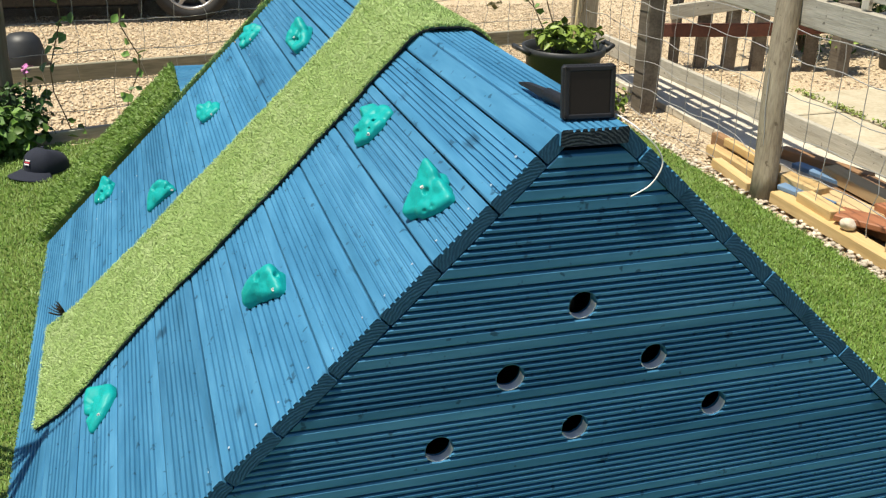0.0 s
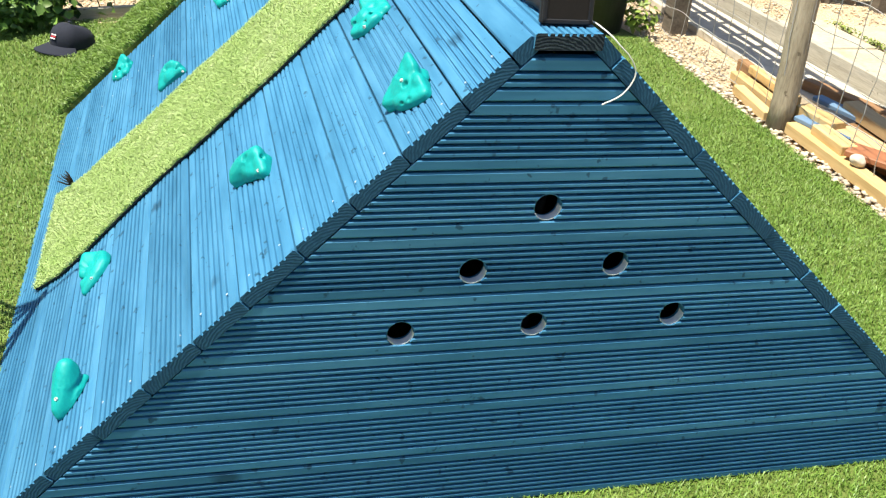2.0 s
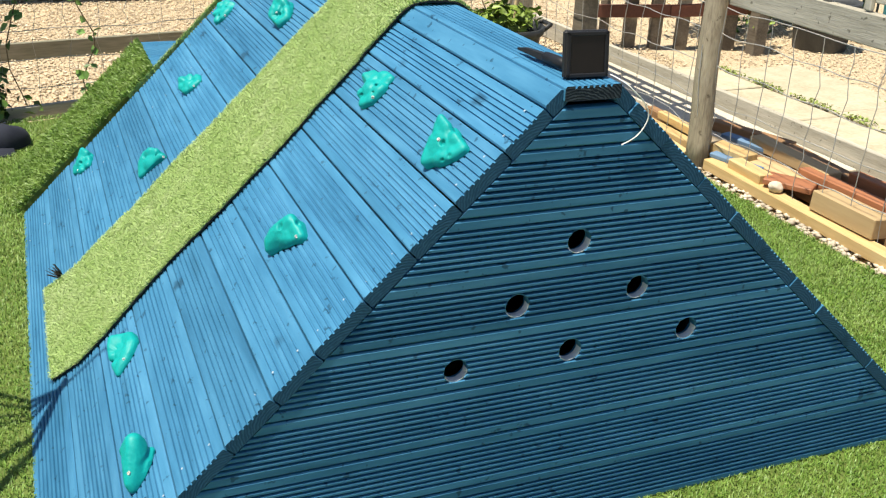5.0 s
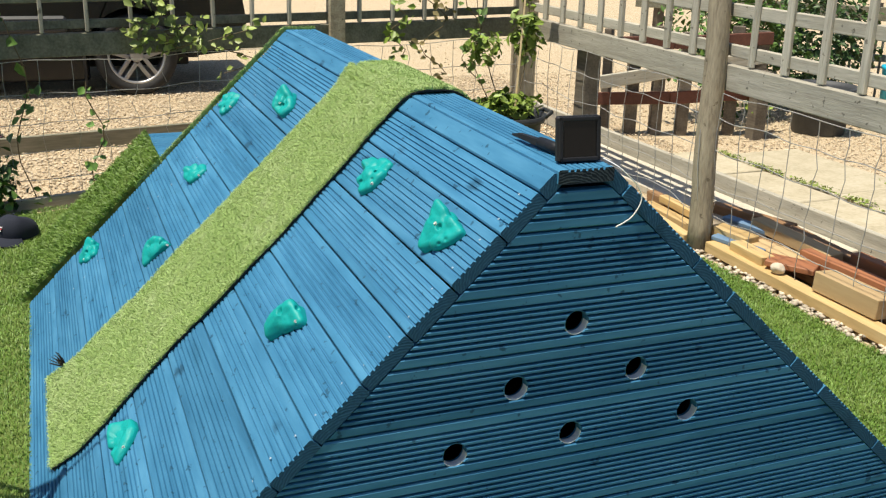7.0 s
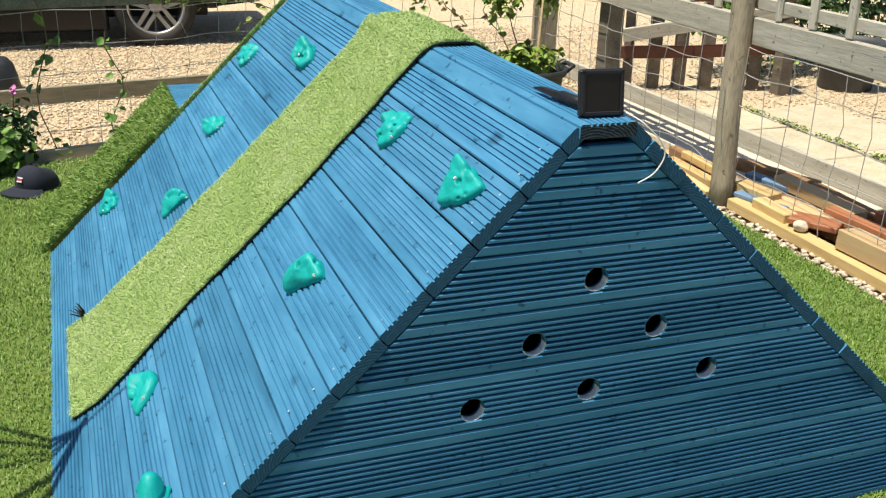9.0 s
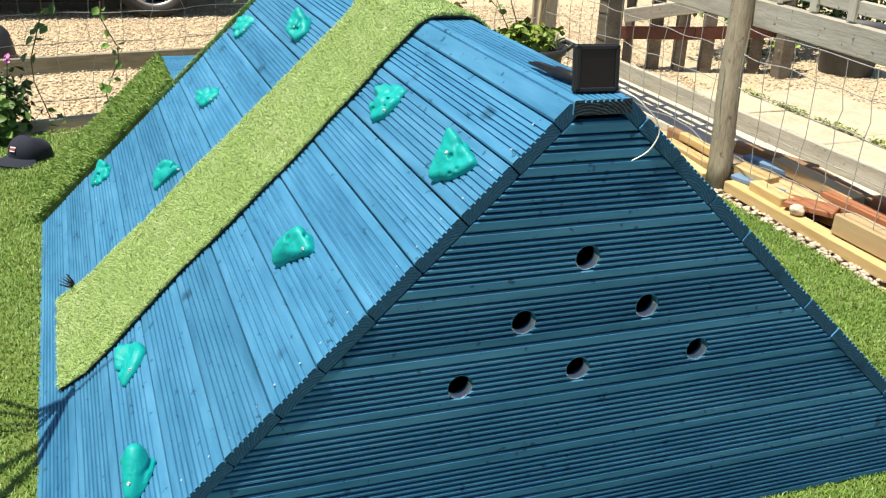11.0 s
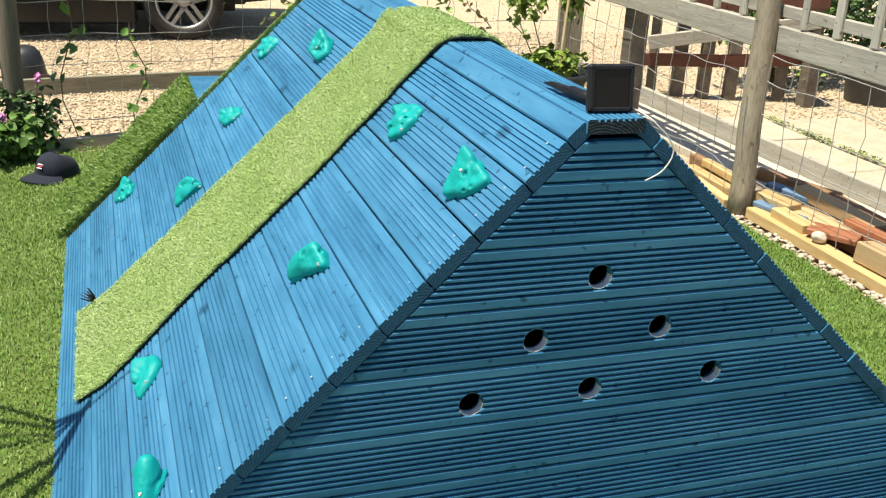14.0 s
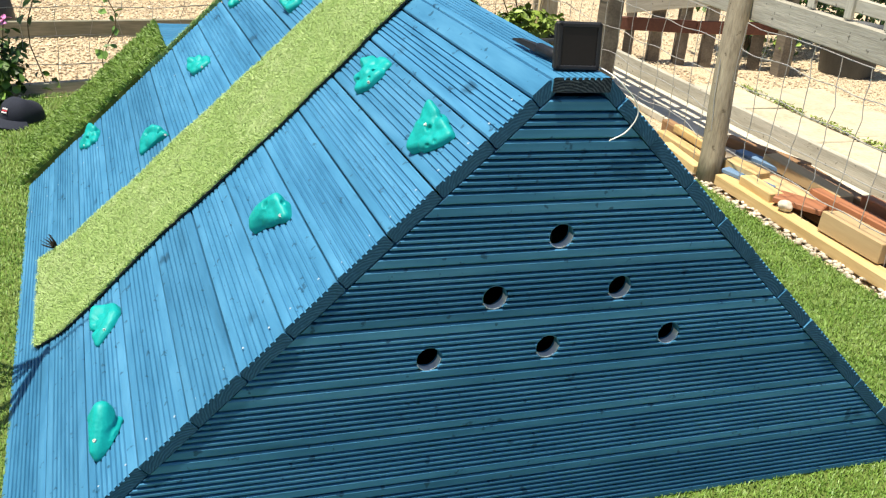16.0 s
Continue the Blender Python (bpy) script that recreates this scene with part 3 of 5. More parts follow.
GZ = [0.0] + [0.022 + 0.1225 * i for i in range(1, 8)] + [0.957]
cutters = []
for hx, hz in HOLES:
    bm = bmesh.new()
    bmesh.ops.create_cone(bm, cap_ends=True, segments=28, radius1=HOLE_R, radius2=HOLE_R, depth=0.12)
    cut = new("cutter", mesh_of("cutter", bm, BLUE))
    cut.matrix_basis = pose(hx, GY + 0.01, hz, 90, 0, 0)
    cutters.append(cut)
for front in (True, False):
    for z0, z1 in zip(GZ, GZ[1:]):
        w = z1 - z0 - 0.004
        bm = decking(w, lambda x: -gable_right(z0 + x), lambda x: gable_half(z0 + x), depth=0.018, gap=0.0031, lip=0.0016)
        ob = part("gable_board", bm, BLUE)
        ob.data.materials.append(END_GRAIN)
        ob.matrix_basis = Matrix.Translation((0, 0 if front else LONG - GY - 0.03, z0 + 0.002)) @ gable_m
        if front and any(z0 - HOLE_R < hz < z1 + HOLE_R for _, hz in HOLES):
            bpy.context.view_layer.update()
            for (hx, hz), cut in zip(HOLES, cutters):
                if z0 - HOLE_R < hz < z1 + HOLE_R:
                    mod = ob.modifiers.new("hole", "BOOLEAN")
                    mod.object, mod.solver = cut, "EXACT"
            dg = bpy.context.evaluated_depsgraph_get()
            baked = bpy.data.meshes.new_from_object(ob.evaluated_get(dg))
            ob.modifiers.clear()
            ob.data = baked
        under(ob, climbing_frame)
for cut in cutters:
    bpy.data.objects.remove(cut)
for hx, hz in HOLES:
    # the pale lining is painted only along the lower arc that catches light
    for name, a0, a1, mat, label in (("hole_lining", 205, 360, PALE_CUT, "bare pale cut wood along the lit lower edge of the hole"), ("hole_rim", 0, 205, BLUE, "blue stained upper edge of the hole")):
        bm = bmesh.new()
        arc = [radians(a0 + (a1 - a0) * k / 20) for k in range(21)]
        rows_ = [[bm.verts.new((r * math.cos(a), y, r * math.sin(a))) for a in arc] for r, y in ((HOLE_R - 0.0004, 0.0), (HOLE_R - 0.0020, 0.0), (HOLE_R - 0.0020, 0.017), (HOLE_R - 0.0004, 0.017))]
        for ra, rb in zip(rows_, rows_[1:] + rows_[:1]):
            for k in range(20):
                bm.faces.new((ra[k], ra[k + 1], rb[k + 1], rb[k]))
        bm.faces.new([r[0] for r in rows_])
        bm.faces.new([r[-1] for r in rows_][::-1])
        bmesh.ops.recalc_face_normals(bm, faces=bm.faces)
        ob = part(name, bm, mat, None, label)
        ob.matrix_basis = pose(hx, GY + 0.0030, hz)
        under(ob, climbing_frame)
# inner frame timbers, seen through the holes
for x in (-0.35, 0.02, 0.40):
    beam_part("stud", (x, 0.14, 0.0), (x, 0.14, 0.90 - abs(x)), 0.045, 0.07, DARK_INSIDE, climbing_frame)

# screws in the ends of the slope boards
screw = bmesh.new()
lathe(screw, [(0.0001, 0.0008), (0.0022, 0.0008), (0.0027, 0.0)], 10)
screw_me = mesh_of("screw", screw, SCREW_STEEL)
for s0, s1 in zip(GAPS[1:], GAPS[2:]):
    for f in (0.22, 0.78):
        for y in (0.05, 1.9):
            s = s0 + (s1 - s0) * f
            ob = new("screw", screw_me)
            ob.matrix_basis = Matrix.Translation((-RIDGE - s * CA, y + rng.uniform(-.012, .012), TOP - s * SA)) @ left_m
            under(ob, climbing_frame)


# ---- climbing holds ----
def on_slope(x, y, lift=0.0, spin=0.0):
    """A pose on the left slope: local x up the slope, y along the ridge, z outwards."""
    z = (x + HALF) * SA / CA
    return Matrix.Translation(Vector((x, y, z)) + lift * Vector((-SA, 0, CA))) @ left_m @ pose(0, 0, 0, 0, 0, spin)


facing = np.random.default_rng(88).normal(size=(900, 3))
facing /= np.linalg.norm(facing, axis=1, keepdims=True)


def hold(x, y, lumps, pockets, bolt, slack=0.42, foot=1.0):
    """A moulded resin hold, sizes in centimetres: a skin drawn over round lumps (u, v, height, radius) and their feet, sagging
    between them by the slack, with round pockets of the same kind pressed in."""
    seg, rings = 84, 36
    lump, hollow = np.array(lumps, float), np.array(pockets, float).reshape(-1, 4)
    centre = np.array((lump[:, 0].mean(), lump[:, 1].mean(), 0.25))
    feet = lump * (1, 1, 0, foot)
    both = np.concatenate([lump, feet])
    up = np.radians(np.linspace(-3, 90, rings + 1))[:, None]
    turn = np.linspace(0, 2 * math.pi, seg, endpoint=False)[None]
    ray = np.stack([np.cos(up) * np.cos(turn), np.cos(up) * np.sin(turn), np.sin(up) + 0 * turn], -1)
    support = ((both[:, None, :3] - centre) * facing[None]).sum(-1) + both[:, 3:]
    toward = ray @ facing.T
    skin = np.where(toward > 0.05, support.max(0) / np.maximum(toward, 0.05), 99.0).min(-1)
    sag = np.full(skin.shape, 0.8)
    for r in np.arange(0.8, 10.0, 0.12):
        d = np.linalg.norm((centre + ray * r)[..., None, :] - both[:, :3], axis=-1) - 1.25 * both[:, 3]
        sag = np.where(-0.35 * np.log(np.exp(-np.clip(d, -3, 12) / 0.35).sum(-1)) < 0, r, sag)
    for _ in range(4):
        sag = 0.5 * sag + 0.25 * (np.roll(sag, 1, 1) + np.roll(sag, -1, 1))
        sag[1:-1] = 0.5 * sag[1:-1] + 0.25 * (sag[:-2] + sag[2:])
    reach = skin * (1 - slack) + np.minimum(sag, skin) * slack
    for pu, pv, ph, pr in hollow:
        away = np.array((pu, pv, ph)) - centre
        far = np.linalg.norm(away)
        side = np.degrees(np.arccos(np.clip(ray @ (away / far), -1, 1)))
        wide = math.degrees(math.atan2(1.25 * pr, far))
        reach -= 1.7 * pr / (1 + np.exp((side / wide - 1) * 9))
    pts = centre + ray * np.maximum(reach, 0.5)[..., None]
    bm = bmesh.new()
    grid = [[bm.verts.new(Vector((p[0], p[1], max(-0.05, p[2] + 0.07 * noise.noise(Vector(p) * 1.3) + 0.025 * noise.noise(Vector(p) * 4.5)))) * 0.01) for p in row] for row in pts[:-1]]
    top = bm.verts.new(Vector(pts[-1].mean(0)) * 0.01)
    for lo, hi in zip(grid, grid[1:]):
        for k in range(seg):
            bm.faces.new((lo[k], lo[(k + 1) % seg], hi[(k + 1) % seg], hi[k]))
    for k in range(seg):
        bm.faces.new((grid[-1][k], grid[-1][(k + 1) % seg], top))
    bmesh.ops.recalc_face_normals(bm, faces=bm.faces)
    ob = smooth(part("climbing_hold", bm, HOLD_GREEN, None, "sea-green moulded resin hold bolted to the boards"))
    ob.matrix_basis = on_slope(x, y)
    under(ob, climbing_frame)
    bm = bmesh.new()
    lathe(bm, [(0.0001, 0.0004), (0.0016, 0.0004), (0.0019, 0.0014), (0.0034, 0.0014), (0.0038, -0.002)], 14)
    bo = part("bolt", bm, BRASS, ob, "pale zinc bolt head")
    flat = pts.reshape(-1, 3)
    seat = flat[np.argmin(np.hypot(flat[:, 0] - bolt[0], flat[:, 1] - bolt[1]) - 0.02 * flat[:, 2])]
    bo.matrix_local = Matrix.Translation(Vector(seat) * 0.01) @ (Vector(seat - centre).to_track_quat("Z", "Y").to_matrix().to_4x4())
    return ob


hold(-0.224, 0.142, [(4.6, 4, 4.6, 0.81), (4.1, 2, 3.3, 0.93), (3.5, -1, 2.0, 0.96), (3.0, -4, 0.7, 0.96), (2.7, 4, 3.8, 0.67), (0.2, 4, 2.6, 0.81), (-1.9, 3.5, 1.8, 0.93), (-3.5, 2.5, 1.4, 1.04), (-1.1, -1, 0.9, 1.19), (0.9, -3, 0.8, 1.04), (1.0, 2, 1.6, 1.26)],
     [(1.2, 0, 2.9, 0.48), (0.0, -4, 1.8, 0.33), (-1.9, -3, 1.8, 0.3)], (1.2, 1.0), 0.24)
hold(-0.218, 0.623, [(-4.1, -3, 0.7, 1.04), (-2.7, -0.5, 2.0, 0.8), (1.0, 2.5, 2.6, 1.04), (2.9, 2.5, 1.7, 0.88), (4.2, -1, 0.4, 1.28), (4.5, -4, 0.2, 0.88), (-0.4, -2, 1.8, 1.2), (0.9, -5, 0.7, 1.28), (-2.2, -5, 0.6, 1.12), (1.7, 0, 0.9, 0.8)],
     [(0.1, 1.5, 2.8, 0.44), (-3.4, -2, 2.3, 0.4), (1.5, -4, 2.0, 0.48), (-1.1, -6, 2.1, 0.36)], (-1.4, -6))
hold(-0.481, 0.394, [(4.0, 0, 3.3, 1.25), (3.7, -2.5, 2.0, 1.08), (3.2, -4.5, 0.9, 1.17), (1.8, 1, 2.8, 1.67), (-0.5, 2, 2.5, 1.75), (-2.7, 2.5, 2.0, 1.5), (-4.0, 2, 1.1, 1.17), (0.8, -1, 1.2, 1.25)],
     [(1.4, 0, 4.1, 0.54), (5.2, -2.5, 2.7, 0.5)], (2.6, -5))
hold(-0.824, 0.626, [(-3.3, -6, 0.2, 0.82), (-2.0, -5, 0.5, 1.09), (-0.9, 4, 3.2, 1.0), (-2.1, 2, 2.7, 0.91), (-3.0, 0, 1.8, 0.91), (-3.3, -3, 0.8, 0.91), (2.7, 2, 1.1, 1.27), (2.7, -1, 0.7, 1.36), (1.0, -3, 0.5, 1.45), (-0.7, -4.5, 0.4, 1.18), (0.6, 3.5, 2.0, 1.0)],
     [(-1.2, 1.5, 3.7, 0.41)], (-0.1, -5))
hold(-0.832, 0.180, [(2.0, 0.8, 4.6, 1.85), (1.2, 0, 3.9, 2.0), (-0.3, -1, 3.0, 1.77), (-1.7, -2.5, 2.1, 1.54), (-3.1, -4, 1.3, 1.46), (-3.6, -4.5, 0.5, 1.23), (-1.1, 2, 4.2, 0.92), (0.6, -2, 0.1, 1.0), (-1.3, -3.5, -0.1, 1.08)],
     [], (-1.8, -4), 0.85, 0.55)
hold(-0.312, 2.06, [(-3.1, -3, 0.6, 1.23), (-1.2, 0, 2.3, 1.23), (1.6, 2.5, 2.2, 1.23), (3.8, 1.5, 1.2, 1.23), (4.7, -2, 0.2, 1.23), (2.0, -4.5, 0.3, 1.37), (-0.9, -5, 0.4, 1.23), (0.9, -2, 1.2, 1.1)],
     [(0.5, -1, 2.0, 0.75), (3.2, -2.5, 1.1, 0.68), (-2.1, -4.5, 1.8, 0.62)], (0.2, -6))
hold(-0.224, 1.5, [(4.6, 3, 4.6, 1.18), (3.8, 1, 2.7, 1.06), (2.8, -1.5, 1.1, 1.18), (1.1, -3.5, 0.4, 1.18), (2.4, 4, 4.2, 0.94), (-0.0, 3, 3.6, 1.06), (-1.6, 2, 2.9, 1.06), (-1.8, 0, 1.5, 0.94), (-1.5, -3, 0.8, 1.29), (0.9, 1, 2.3, 0.82)],
     [(0.3, -1, 2.5, 0.47)], (0.2, 0))
hold(-0.485, 1.78, [(-0.5, -1, 2.9, 1.18), (-2.3, -3, 1.7, 1.05), (-2.0, -6, 0.6, 1.05), (3.8, -5, 0.3, 1.32), (3.3, -8, -0.1, 1.05), (0.8, -8, 0.3, 1.18), (2.3, -1, 1.7, 0.92), (0.1, -5, 1.2, 0.79)],
     [(1.3, -4, 1.4, 0.53)], (1.5, -9))
hold(-0.842, 2.06, [(4.6, 1, 3.5, 0.97), (5.1, -1, 2.3, 0.97), (4.6, -4, 1.1, 0.97), (3.2, -7, 0.4, 1.11), (3.0, 1, 2.7, 0.97), (1.3, -1, 1.7, 1.25), (-1.7, 0, 0.8, 1.39), (-2.8, -1, 0.3, 1.11), (-0.3, -5, 0.0, 1.25)],
     [(1.3, -3, 2.2, 0.49)], (-1.1, -4))
hold(-0.662, 1.458, [(4.1, 2, 3.1, 1.18), (5.5, 0, 2.3, 0.94), (5.9, -3.5, 1.2, 1.06), (1.7, 3, 2.7, 1.41), (-0.6, 2.5, 1.8, 1.53), (-2.4, 1, 0.8, 1.18), (-3.3, 0, 0.5, 0.94), (1.4, 0, 1.2, 1.18)],
     [(1.8, 1.5, 3.9, 0.53), (5.4, -2, 1.9, 0.47)], (6.1, -5))


# ---- grass runner over the frame ----
def edge_near(s):
    return 0.790 + 0.010 * math.sin(s * 9) + 0.012 * noise.noise(Vector((s * 6, 0, 0))) + 0.006 * noise.noise(Vector((s * 28, 3, 0))) + 0.05 * max(0, s - 1.22) / 0.1


def edge_far(s):
    return 1.262 + 0.045 * min(1, s / 1.2) + 0.016 * noise.noise(Vector((s * 6, 7, 0))) + 0.007 * noise.noise(Vector((s * 28, 9, 0))) + (0.05 * (0.08 - s) / 0.08 if 0 < s < 0.08 else 0.05 * max(0, (s - 1.18)) / 0.1)


def over_boards(s, lift):
    """A place and normal at s metres down from the ridge's left edge (below zero: over the ridge and down the other side)."""
    if s >= 0:
        return Vector((-RIDGE - s * CA - lift * SA, 0, TOP + 0.003 - s * SA + lift * CA)), Vector((-SA, 0, CA))
    if s > -2 * RIDGE:
        return Vector((-RIDGE - s, 0, TOP + 0.006 + lift)), Vector((0, 0, 1))
    d = -s - 2 * RIDGE
    return Vector((RIDGE + d * CR + lift * SR, 0, TOP + 0.003 - d * SR + lift * CR)), Vector((SR, 0, CR))


def runner_at(s, lift):
    """The strip itself, which bends softly over the two edges of the ridge."""
    d = 0.035
    (a, na), (b, nb), (c, nc) = over_boards(s - d, lift), over_boards(s, lift), over_boards(s + d, lift)
    bend = math.exp(-(s / 0.05) ** 2) + math.exp(-((s + 2 * RIDGE) / 0.05) ** 2)
    nrm = (na + nb + nc).normalized()
    return (a + b + c) / 3 + nrm * 0.008 * bend, nrm


bm = bmesh.new()
S0, S1, NS, NY = -1.1, 1.32, 110, 8
verts = {}
for lift in (0.001, 0.007):
    for i in range(NS + 1):
        s = S0 + (S1 - S0) * i / NS
        p, _ = runner_at(s, lift)
        ya, yb = edge_near(max(s, 0)), edge_far(max(s, 0))
        for j in range(NY + 1):
            verts[lift, i, j] = bm.verts.new((p.x, ya + (yb - ya) * j / NY, p.z))
for i in range(NS):
    for j in range(NY):
        for lift in (0.001, 0.007):
            q = (verts[lift, i, j], verts[lift, i, j + 1], verts[lift, i + 1, j + 1], verts[lift, i + 1, j])
            bm.faces.new(q if lift > 0.005 else q[::-1])
    for j in (0, NY):
        side = bm.faces.new((verts[0.001, i, j], verts[0.007, i, j], verts[0.007, i + 1, j], verts[0.001, i + 1, j]))
        side.material_index = 1
for i in (0, NS):
    for j in range(NY):
        bm.faces.new((verts[0.001, i, j], verts[0.001, i, j + 1], verts[0.007, i, j + 1], verts[0.007, i, j]))
bmesh.ops.recalc_face_normals(bm, faces=bm.faces)
runner = smooth(piece("grass_runner", bm, RUNNER_BASE, climbing_frame, "yellow-green artificial grass strip laid over the ridge"))
runner.data.materials.append(RUBBER)
n = 330000
ss, yy = g.uniform(S0, S1, n), g.uniform(0, 1, n)
roots, norms = np.empty((n, 3)), np.empty((n, 3))
for k in range(n):
    s = ss[k]
    p, q = runner_at(s, 0.006)
    ya, yb = edge_near(max(s, 0)), edge_far(max(s, 0))
    roots[k] = (p.x, ya - 0.002 + (yb - ya + 0.004) * yy[k], p.z)
    norms[k] = q
runner_blades = blades("runner_nap", roots, norms, 0.011, 0.0014, STRIP_BLADE, 21, lean=1.5)
tagged(under(runner_blades, runner), kind="stuff")
# small dark tuft of weed caught at the runner's lower corner
bm = bmesh.new()
for k in range(26):
    a, b = rng.uniform(0, 6.28), rng.uniform(0.2, 1.2)
    tube(bm, [(0, 0, 0), (0.012 * math.cos(a) * b, 0.014 * math.sin(a) * b, 0.018), (0.02 * math.cos(a) * b, 0.026 * math.sin(a) * b, 0.03 * b + 0.012)], 0.0022, 4, 0.4)
ob = part("weed_tuft", bm, SOIL)
ob.matrix_basis = on_slope(-0.945, 1.345, 0.006)
tagged(ob, "small dark withered tuft lying on the blue boards", "dead plant")

# ---- grass-covered landing behind the frame ----
landing = empty("landing", (0, 2.5, 0), "grass-covered side with a blue platform behind the climbing frame", "landing")
LY, LZ = 2.70, 0.520
for j in range(4):
    bm = decking(0.112, lambda x: -0.56, lambda x: 0.56, depth=0.0015, gap=0.0012)
    ob = part("platform_board", bm, BLUE)
    ob.data.materials.append(END_GRAIN)
    ob.matrix_basis = Matrix(((0, 1, 0, 0), (-1, 0, 0, LONG + 0.135 + 0.117 * j), (0, 0, 1, LZ), (0, 0, 0, 1)))
    under(ob, landing)
bm = bmesh.new()
prof = [(-HALF - 0.02, 0.0), (-HALF + LZ * CA / SA - 0.012, LZ + 0.004), (-HALF + LZ * CA / SA + 0.02, LZ - 0.03), (-HALF + 0.05, 0.0)]
a = [bm.verts.new((x, LONG + 0.02, z)) for x, z in prof]
b = [bm.verts.new((x, LY, z)) for x, z in prof]
for i in range(4):
    bm.faces.new((a[i], b[i], b[(i + 1) % 4], a[(i + 1) % 4]))
bm.faces.new(a)
bm.faces.new(b[::-1])
bmesh.ops.recalc_face_normals(bm, faces=bm.faces)
cover = piece("grass_cover", bm, LAWN, landing, "dark green artificial grass laid on the slope")
n = 26000
ss, yy = g.uniform(-0.03, 1.0, n), g.uniform(LONG + 0.015, LY + 0.01, n)
roots = np.stack([-HALF - 0.02 + ss * (LZ * CA / SA + 0.012), yy, ss * (LZ + 0.004)], 1)
cover_blades = blades("cover_nap", roots, np.tile((-SA, 0, CA), (n, 1)), 0.026, 0.0026, BLADE, 31)
tagged(under(cover_blades, cover), kind="stuff")
bm = bmesh.new()
box(bm, (1.06, 0.02, LZ - 0.04), Matrix.Translation((0, LY - 0.02, LZ / 2 - 0.02)), 0.003)
piece("back_board", bm, BLUE, landing)
# grass facing on the back gable, its fringe showing along the edge
bm = bmesh.new()
pr = [(-HALF + 0.02, 0.0), (-RIDGE, TOP - 0.012), (RIDGE, TOP - 0.012), (HALF_R - 0.02, 0.0)]
a = [bm.verts.new((x, LONG + 0.006, z)) for x, z in pr]
b = [bm.verts.new((x, LONG + 0.018, z)) for x, z in pr]
for i in range(4):
    bm.faces.new((a[i], b[i], b[(i + 1) % 4], a[(i + 1) % 4]))
bm.faces.new(a)
bm.faces.new(b[::-1])
bmesh.ops.recalc_face_normals(bm, faces=bm.faces)
facing = piece("back_grass", bm, LAWN, climbing_frame, "green artificial grass facing on the back gable")
n = 7000
tt = g.uniform(0.42, 1.09, n)
px = np.where(tt < 1, -HALF + tt * (HALF - RIDGE), -RIDGE + (tt - 1) / 0.09 * 2 * RIDGE)
pz = np.where(tt < 1, tt * TOP, TOP)
roots = np.stack([px, g.uniform(LONG + 0.004, LONG + 0.02, n), pz - 0.004], 1)
fringe = blades("fringe_nap", roots, np.tile((-0.4, 0.25, 0.88), (n, 1)), 0.022, 0.0026, STRIP_BLADE, 33)
tagged(under(fringe, facing), kind="stuff")

# ---- solar light on the ridge ----
solar_light = empty("solar_light", (0.007, 0.06, TOP + 0.004), "small square black solar panel on a stake, on the ridge", "solar light")
tilt = pose(0.007, 0.052, TOP + 0.004 + 0.044, -8, 0, -3)
bm = bmesh.new()
box(bm, (0.090, 0.016, 0.088), None, 0.004)
ob = part("housing", bm, BLACK_PLASTIC)
ob.matrix_basis = tilt
under(ob, solar_light)
bm = bmesh.new()
box(bm, (0.070, 0.003, 0.068), None, 0.0)
ob = part("panel", bm, CELL, None, "dark glossy solar cell")
ob.matrix_basis = tilt @ pose(0, -0.0075, 0)
under(ob, solar_light)
for dx, dz, w, h in ((0, 0.038, 0.086, 0.008), (0, -0.038, 0.086, 0.008), (0.039, 0, 0.008, 0.084), (-0.039, 0, 0.008, 0.084)):
    bm = bmesh.new()
    box(bm, (w, 0.006, h), None, 0.0015)
    ob = part("rim", bm, BLACK_PLASTIC)
    ob.matrix_basis = tilt @ pose(dx, -0.0095, dz)
    under(ob, solar_light)
bm = bmesh.new()
tube(bm, [(-0.004, 0.075, TOP + 0.018), (-0.016, 0.16, TOP + 0.018)], 0.0115, 14)
smooth(piece("stem", bm, BLACK_PLASTIC, solar_light))
bm = bmesh.new()
tube(bm, [(-0.016, 0.155, TOP + 0.018), (-0.024, 0.235, TOP + 0.017), (-0.028, 0.262, TOP + 0.014)], 0.0105, 4, 0.25)
piece("stake", bm, BLACK_PLASTIC, solar_light, "pointed cross-shaped plastic stake")
bm = bmesh.new()
tube(bm, glide([(0.040, 0.075, TOP + 0.012), (0.055, 0.042, TOP + 0.011), (0.070, 0.004, TOP + 0.002), (0.086, -0.0065, TOP - 0.013), (0.108, -0.0068, TOP - 0.033), (0.122, -0.0066, TOP - 0.056),
                (0.120, -0.0062, TOP - 0.077), (0.103, -0.0050, TOP - 0.101), (0.073, -0.0032, TOP - 0.117)], 6), 0.0013, 8)
smooth(piece("cable", bm, WHITE_WIRE, solar_light, "thin white cable hanging over the gable"))

# ---- fences ----
def fence_rail(name, p, q, w, h, parent, mat=GREY_WOOD, label=""):
    return beam_part(name, p, q, w, h, mat, parent, label)


